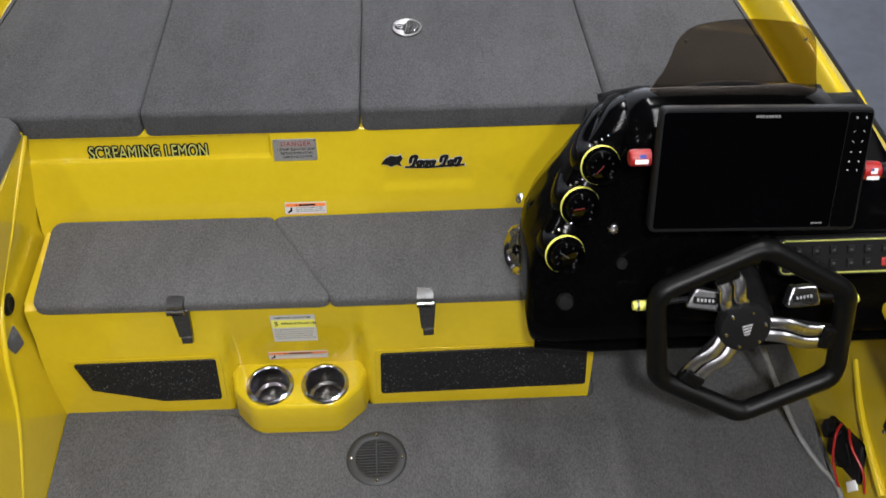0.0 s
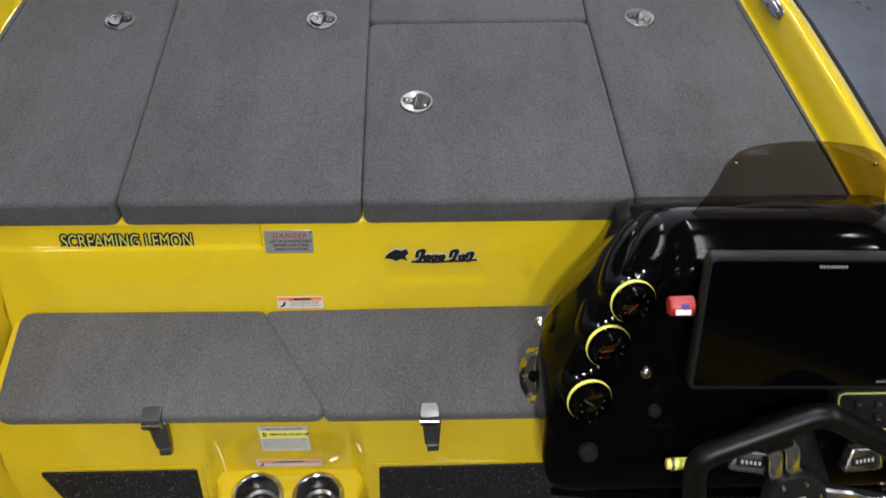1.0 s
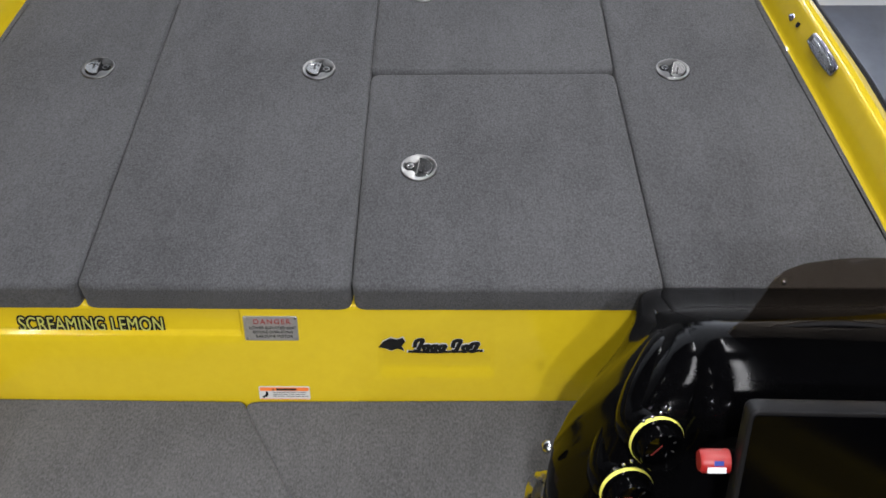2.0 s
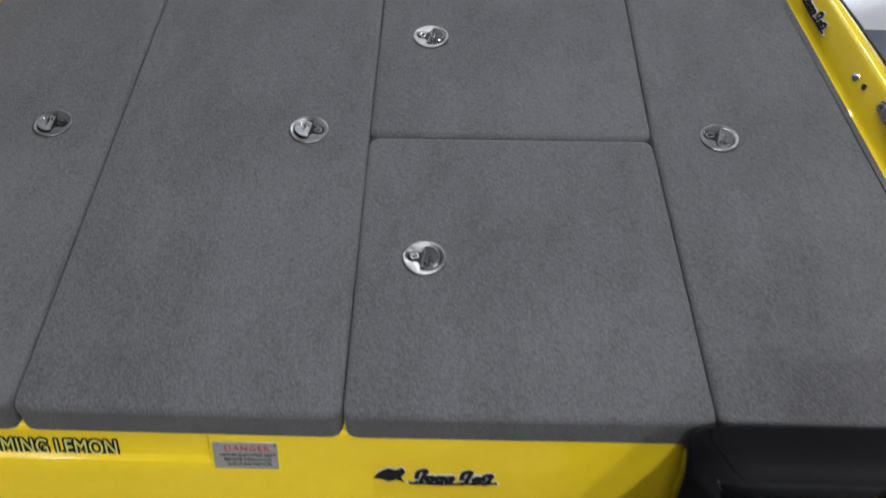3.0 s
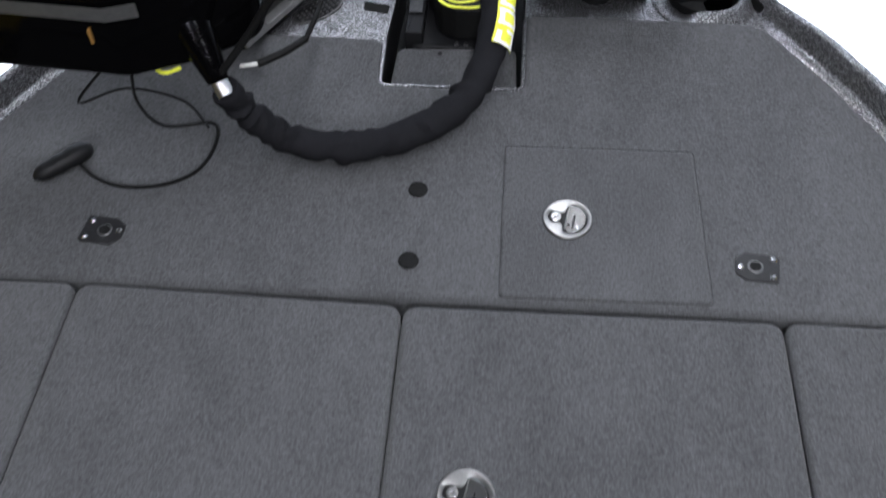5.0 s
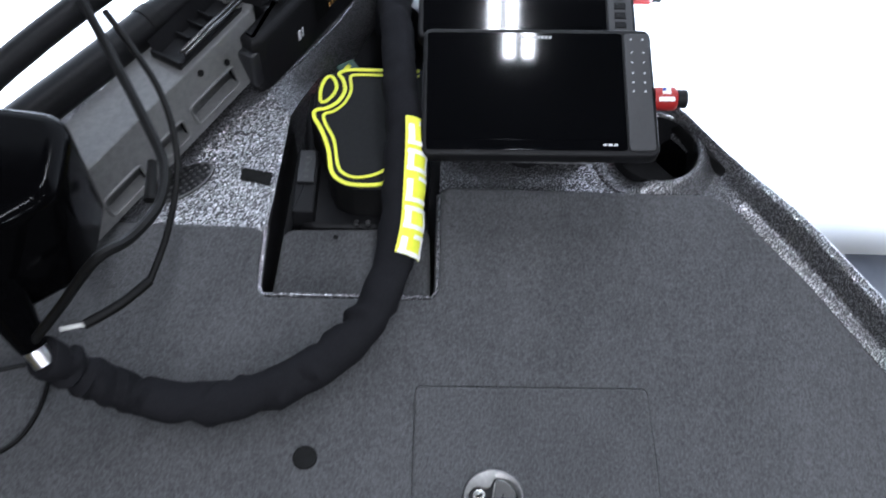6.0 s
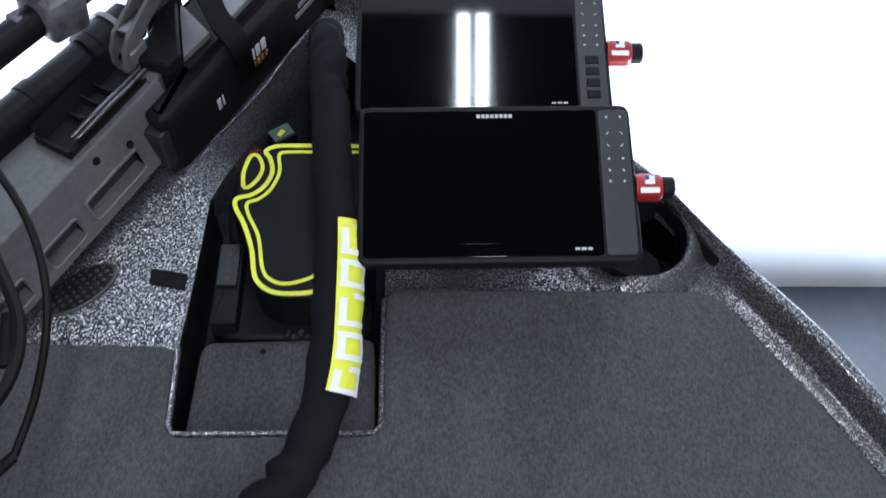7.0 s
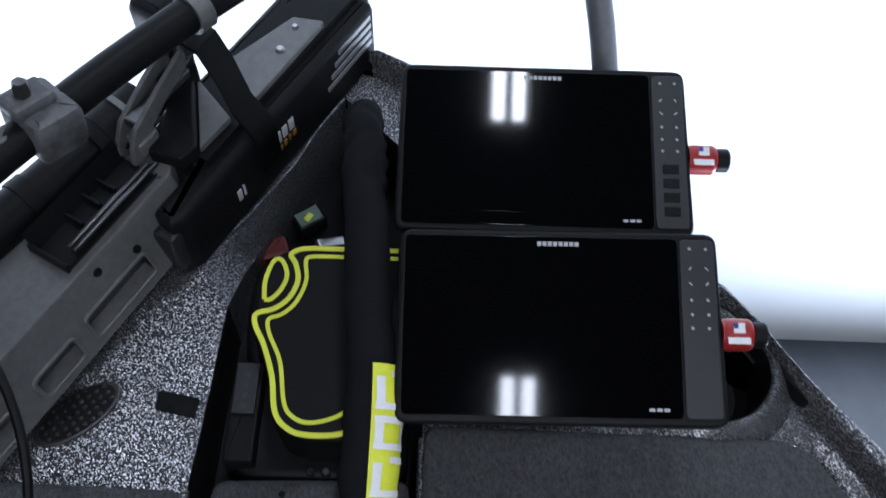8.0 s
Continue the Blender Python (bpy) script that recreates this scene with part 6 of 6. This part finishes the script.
t = decal("boat_name_decal", face(0.5075) @ pose(-0.846, -0.013, -0.0075), "black-edged yellow-green name lettering on the face", "decal")
letters = lettering("SCREAMING LEMON", 0.0345, 0.0004, 1.05)
w0 = max(v.co.x for v in letters.verts)
letters.transform(Matrix.Diagonal((0.286 / w0, 1.0, 1, 1)))
part("letters", letters, NAME_FILL, t, "yellow-green letters", local=True)
edge = lettering("SCREAMING LEMON", 0.0345, 0.0002, 1.05)
edge.transform(Matrix.Diagonal((0.286 / w0, 1.0, 1, 1)))
outlines = []
for dx, dy in ((0.0036, 0), (-0.0040, 0), (0, 0.0036), (0, -0.0058), (0.0028, -0.0046), (-0.0030, 0.0030), (0.0028, 0.0028), (-0.0040, -0.0046)):
    outlines.append(moved(edge.copy(), pose(dx, dy, -0.0006 + 0.00002 * len(outlines))))
edge.free()
part("letter_edge", joined(*outlines), BLACK_PRINT, t, "black drop edge", local=True)


def script_badge(name, m, scale, label):
    """A leaping-fish shape and a slanted script reduced to plain strokes."""
    t = decal(name, m, label, "badge")
    fish = [(-0.086, -0.004), (-0.078, 0.006), (-0.066, 0.013), (-0.056, 0.010), (-0.048, 0.014), (-0.044, 0.006), (-0.050, -0.002), (-0.046, -0.010), (-0.056, -0.006), (-0.066, -0.010), (-0.074, -0.006)]
    part("fish_edge", slab([Vector((x * 1.05 + 0.003, y * 1.16)) * scale for x, y in fish], 0, 0.0010 * scale), GREY_PRINT, t, "thin pale edge", local=True)
    part("fish", slab([Vector(p) * scale for p in fish], 0.0010 * scale, 0.0022 * scale, 0.0), BLACK_PRINT, t, "black fish shape", local=True)
    strokes = [(-0.028, 0.020, 0), (-0.014, 0.009, 1), (-0.002, 0.009, 1), (0.010, 0.009, 1), (0.030, 0.019, 0), (0.046, 0.009, 1), (0.058, 0.014, 0)]
    for x, h, small in strokes:
        y0 = -0.010
        line = [(x - 0.004, y0, 0), (x + 0.002, y0 - 0.001, 0), (x + 0.004 + h * 0.2, y0 + h * 0.6, 0), (x + 0.004 + h * 0.35, y0 + h, 0), (x - 0.003 + h * 0.2, y0 + h * 0.9, 0), (x - 0.002, y0 + h * 0.3, 0)]
        for mat, rad, zz, nm in ((GREY_PRINT, 0.0044, 0.0, "stroke_edge"), (BLACK_PRINT, 0.0033, 0.0016, "stroke")):
            part(nm, hose([Vector((p.x, p.y, zz)) * scale for p in spline(line, 3)], rad * scale, 6, 0.4), mat, t, local=True)
    part("underline", hose([Vector(p) * scale for p in ((-0.040, -0.012, 0.0012), (0.0, -0.0135, 0.0012), (0.074, -0.010, 0.0012))], 0.0022 * scale, 6, 0.4), BLACK_PRINT, t, local=True)
    part("underline_edge", hose([Vector(p) * scale for p in ((-0.042, -0.0125, 0), (0.0, -0.014, 0), (0.076, -0.0105, 0))], 0.0026 * scale, 6, 0.4), GREY_PRINT, t, local=True)
    return t


script_badge("maker_badge", face(0.4705) @ pose(-0.025, 0, -0.0030), 1.3, "chrome-edged black fish badge with a script mark")

# ---- side wall details ----
pocket = thing("wire_pocket", (0.985, 1.02, 0.05), "open black wiring pocket with loose red leads", "pocket")
part("box", moved(block(-0.012, 0.02, -0.085, 0.085, -0.05, 0.05, 0.006), Matrix.Translation((0.972, 1.02, 0.045)) @ pose(0, 0, 0, -32, 0, 0)), BLACK_PLASTIC, pocket)
for k, c in enumerate(([(0.955, 1.06, 0.10), (0.93, 1.03, 0.10), (0.925, 0.99, 0.05), (0.945, 0.95, -0.01)], [(0.955, 1.03, 0.12), (0.945, 0.98, 0.12), (0.96, 0.93, 0.10), (0.97, 0.90, 0.05)])):
    part("red_wire", hose(spline(c, 5), 0.003, 8), RED, pocket, "red lead")
part("black_wire", hose(spline([(0.955, 1.05, 0.08), (0.935, 1.03, 0.06), (0.94, 0.99, 0.03), (0.955, 0.97, 0.06), (0.95, 1.01, 0.09)], 5), 0.0025, 8), BLACK_RUBBER, pocket)
part("socket", block(0.935, 0.965, 1.065, 1.10, 0.02, 0.06, 0.006), BLACK_PLASTIC, pocket)
tagp = thing("wire_tag", (0.965, 0.93, 0.05), "small white tag on a wiring lead", "tag")
part("tag", moved(block(-0.002, 0.002, -0.012, 0.012, -0.02, 0.02, 0.001), Matrix.Translation((0.958, 0.93, 0.03)) @ pose(0, 0, 0, 20, 10, 0)), WHITE, tagp)
hole = thing("side_opening", (0.99, 0.96, 0.20), "round-cornered black opening in the yellow side", "opening")
part("liner", block(0.982, 1.0, 0.86, 0.985, 0.13, 0.26, 0.01), BLACK_PLASTIC, hole)
part("screw_or_glint", turned([(0, 0.003), (0.004, 0.002), (0.005, 0)], Matrix.Translation((0.981, 0.965, 0.215)) @ pose(0, 0, 0, 0, -90, 0), 10), STEEL, hole)
part("side_rib", hose(spline([(0.985, 1.16, 0.22), (0.978, 1.06, 0.17), (0.972, 0.96, 0.145), (0.968, 0.85, 0.13)], 5), 0.010, 8), YELLOW, boat)
part("side_rib", hose(spline([(-0.985, 1.66, 0.565), (-0.995, 1.45, 0.47), (-1.003, 1.30, 0.40), (-0.998, 1.20, 0.31), (-0.990, 1.10, 0.17), (-0.985, 0.9, 0.0)], 5), 0.007, 8), YELLOW, boat)
grom = thing("wall_grommet", (-1.0, 1.305, 0.355), "black rubber grommet in the yellow side wall", "grommet")
part("ring", turned([(0, 0.004), (0.014, 0.004), (0.020, 0.008), (0.026, 0.004), (0.028, -0.002)], Matrix.Translation((-1.003, 1.305, 0.360)) @ pose(0, 0, 0, 0, 90, 0), 24), BLACK_RUBBER, grom)
lid("side_pad", [(-1.16, 1.20), (-1.0, 1.22), (-0.982, 1.262), (-1.0, 1.285), (-1.16, 1.285)], "small carpeted pad at the side wall", 0.012, 0.262, 0.312, "", 0.006)
side_l = thing("side_deck", (-1.05, 1.4, 0.56), "narrow carpeted side deck beside the cockpit", "side deck")
part("panel", slab(inset(rounded([(-1.16, 0.2), (-1.02, 0.2), (-0.985, 1.42), (-0.972, 1.625), (-1.0, 1.652), (-1.16, 1.652)], 0.02), GAP), 0.592, 0.632, 0.012, 4), CARPET, side_l)

# ---- deck hardware ----
def keyhole_line():
    """Outline of the latch's keyhole recess: a wide round end for the paddle, a neck and a small round end for the lock."""
    pts = [(0.003 + 0.0285 * math.cos(a), 0.0285 * math.sin(a)) for a in np.linspace(-1.78, 1.78, 27)]
    pts += [(-0.0045, 0.0235), (-0.0062, 0.0160), (-0.0100, 0.0122)]
    pts += [(-0.020 + 0.0125 * math.cos(a), 0.0125 * math.sin(a)) for a in np.linspace(1.15, 2 * math.pi - 1.15, 15)]
    return pts + [(-0.0100, -0.0122), (-0.0062, -0.0160), (-0.0045, -0.0235)]


def flush_latch(parent, x, y, turn, z=DECK):
    """A round flush latch: pale plate with a keyhole recess, polished paddle with a finger dish, and a key lock."""
    m = Matrix.Translation((x, y, z)) @ pose(0, 0, 0, 0, 0, turn)
    line = keyhole_line()
    around = [math.atan2(py, px) for px, py in line]
    rings = []
    for rad, h in ((0.0392, -0.002), (0.0392, 0.0016), (0.0386, 0.0034), (0.0374, 0.0044), (0.0360, 0.0045)):
        rings.append([(rad * math.cos(a), rad * math.sin(a), h) for a in around])
    for k, h in ((1.0, 0.0031), (0.975, 0.0024), (0.97, 0.0008)):
        rings.append([(px * k, py * k, h) for px, py in line])
    plate = part("latch", moved(rings_bm(rings, False, False), m), LATCH_PLATE, parent, "round pale metal flush latch")
    part("latch_recess", moved(slab([(px * 0.985, py * 0.985) for px, py in line], 0.0002, 0.0011), m), BLACK_PLASTIC, plate, "dark keyhole recess")
    lobe = [(0.003 + 0.0262 * math.cos(a), 0.0262 * math.sin(a)) for a in np.linspace(-1.72, 1.72, 25)]
    paddle = part("latch_handle", moved(slab(lobe, 0.0010, 0.0040, 0.0012, 3), m @ pose(0, 0, -0.0004, 7, -5, 0)), LATCH_METAL, plate, "lift-up polished paddle")
    part("finger_dish", moved(turned([(0.0150, 0.0041), (0.0146, 0.0052), (0.0136, 0.0053), (0.0118, 0.0036), (0.0070, 0.0022), (0, 0.0018)], m @ pose(0.0165, 0, 0) @ Matrix.Diagonal((0.66, 1.05, 1, 1)), 28), Matrix.Identity(4)), CHROME, paddle, "polished finger dish")
    part("dish_edge", hose([m @ Vector((0.0085 + 0.0022 * math.cos(a), 0.017 * math.sin(a), 0.0046)) for a in np.linspace(-1.5, 1.5, 9)], 0.0011, 6), BLACK_PLASTIC, paddle)
    part("pivot", moved(block(-0.0026, -0.0006, -0.0215, 0.0215, 0.0030, 0.0050, 0.0006), m), LATCH_PLATE, paddle, "narrow hinge bar")
    part("pivot_screw", turned([(0, 0.0052), (0.0016, 0.0050), (0.0022, 0.0040)], m @ pose(0.0035, -0.0125, 0), 10), BLACK_PLASTIC, paddle)
    lock = part("lock", turned([(0, 0.0036), (0.0030, 0.0037), (0.0062, 0.0046), (0.0082, 0.0042), (0.0088, 0.0010)], m @ pose(-0.0185, 0, 0), 20), LATCH_METAL, plate, "key lock")
    part("keyhole", moved(block(-0.0042, 0.0042, -0.0010, 0.0010, 0.0036, 0.0050, 0.0002), m @ pose(-0.0185, 0, 0, 0, 0, 40)), BLACK_PRINT, lock)


flush_latch(lid_a, -0.820, 2.306, 180)
flush_latch(lid_b, -0.303, 2.303, 172)
flush_latch(lid_c, -0.061, 1.976, -8)
flush_latch(lid_d, -0.067, 2.610, -12)
flush_latch(lid_e, 0.519, 2.303, -15)
flush_latch(bow_hatch, 0.065, 3.075, -10, DECK + 0.004)

for x, y, turn in ((-0.666, 3.010, -4), (0.352, 3.003, 176)):
    m = Matrix.Translation((x, y, DECK)) @ pose(0, 0, 0, 0, 0, turn)
    t = thing("seat_plate", m, "dark plate with three bright screws on the carpet", "deck plate", "deck plates")
    part("plate", slab(rounded([(-0.034, -0.024), (0.020, -0.026), (0.034, -0.010), (0.034, 0.014), (0.018, 0.026), (-0.030, 0.026)], 0.006), 0, 0.0030, 0.001), PLATE_METAL, t, local=True)
    part("socket", turned([(0.008, 0.0031), (0.009, 0.0042), (0.011, 0.0042), (0.012, 0.0031)], pose(0.004, 0, 0), 20), DARK_STEEL, t, local=True)
    part("socket_hole", turned([(0, 0.0042), (0.009, 0.0042)], pose(0.004, 0, 0), 16), BLACK_PRINT, t, local=True)
    for sx, sy in ((-0.024, -0.016), (-0.022, 0.017), (0.026, 0.003)):
        part("screw_or_glint", turned([(0, 0.0062), (0.003, 0.0056), (0.0052, 0.003)], pose(sx, sy, 0), 12), CHROME, t, local=True)
for x, y in ((-0.176, 3.126), (-0.178, 2.983)):
    t = thing("deck_socket", (x, y, DECK), "small round black socket set into the carpet", "socket", "deck sockets")
    part("ring", turned([(0.0115, 0.001), (0.012, 0.0032), (0.0150, 0.0032), (0.0165, -0.001)], Matrix.Translation((x, y, DECK)), 20), BLACK_PRINT, t)
    part("bore", turned([(0, 0.0028), (0.0115, 0.0028), (0.0125, 0.002)], Matrix.Translation((x, y, DECK)), 16), BLACK_PRINT, t)
for pts, lbl, loop in (([(0.715, 2.965, 0.640), (0.66, 2.972, 0.640), (0.575, 2.987, 0.632)], "black strap buckle end lying on the carpet", False), ([(-0.995, 2.985, 0.640), (-0.975, 3.015, 0.645), (-0.965, 3.035, 0.650)], "black strap hook beside the gunwale", True)):
    t = thing("tie_down_strap", pts[0], lbl, "strap", "tie-down straps")
    part("webbing", hose(pts, [0.016, 0.014, 0.009], 10, 0.5), BLACK_RUBBER, t)
    part("buckle", moved(block(-0.022, 0.022, -0.016, 0.016, -0.006, 0.012, 0.004), Matrix.Translation(pts[0]) @ pose(0, 0, 0, 0, 0, 12)), BLACK_PLASTIC, t)
    if loop:
        ring = [Vector((-0.958 + 0.014 * math.cos(a), 3.052 + 0.016 * math.sin(a), 0.650)) for a in np.linspace(0, 2 * math.pi, 17)[:-1]]
        part("ring", hose(ring, 0.0045, 8, closed=True), BLACK_PLASTIC, t)


def on_gunwale(y, s):
    a, b = rim_x(CARPET_EDGE, y, 1), rim_x(OUTER_EDGE, y, 1)
    z = table([(0.20, 0.602), (0.225, 0.612), (0.27, 0.640), (0.36, 0.685), (0.385, 0.694), (0.42, 0.699), (0.47, 0.701), (0.62, 0.702)], s)
    return a + (b - a) * s, y, z


x, y, z = on_gunwale(2.285, 0.345)
cm = Matrix.Translation((x - 0.002, y, z + 0.001)) @ pose(0, 0, 0, 0, 0, 9) @ pose(0, 0, 0, 0, -62, 0)
cleat = thing("pop_up_cleat", cm, "polished pop-up cleat on the yellow gunwale", "cleat")
part("body", slab(rounded([(-0.014, -0.066), (0.014, -0.066), (0.018, -0.03), (0.018, 0.03), (0.014, 0.066), (-0.014, 0.066), (-0.018, 0.03), (-0.018, -0.03)], 0.008), 0, 0.009, 0.005), CHROME, cleat, local=True)
part("bar", slab(rounded([(-0.008, -0.05), (0.008, -0.05), (0.011, 0), (0.008, 0.05), (-0.008, 0.05), (-0.011, 0)], 0.005), 0.009, 0.013, 0.003), CHROME, cleat, local=True)
part("end", turned([(0, 0.012), (0.006, 0.011), (0.008, 0.007)], pose(0, -0.055, 0), 12), DARK_STEEL, cleat, local=True)
part("end", turned([(0, 0.012), (0.006, 0.011), (0.008, 0.007)], pose(0, 0.055, 0), 12), DARK_STEEL, cleat, local=True)
x, y, z = on_gunwale(2.462, 0.30)
snap = thing("snap_stud", (x, y, z), "bright snap stud beside a dark drain hole", "stud")
part("stud", turned([(0, 0.008), (0.005, 0.007), (0.007, 0.004), (0.010, 0.002), (0.011, 0)], Matrix.Translation((x, y, z)) @ pose(0, 0, 0, 0, -60, 0), 16), CHROME, snap)
x, y, z = on_gunwale(2.425, 0.31)
part("drain_hole", turned([(0, 0.0015), (0.007, 0.0015), (0.009, 0.001)], Matrix.Translation((x, y, z)) @ pose(0, 0, 0, 0, -62, 0), 16), BLACK_PRINT, snap)
x, y, z = on_gunwale(2.70, 0.300)
script_badge("gunwale_badge", Matrix.Translation((x - 0.002, y, z + 0.002)) @ pose(0, 0, 0, 0, 0, 6) @ pose(0, 0, 0, 0, -68, 0) @ pose(0, 0, 0, 0, 0, -90), 1.15, "black fish badge with a script mark on the gunwale")
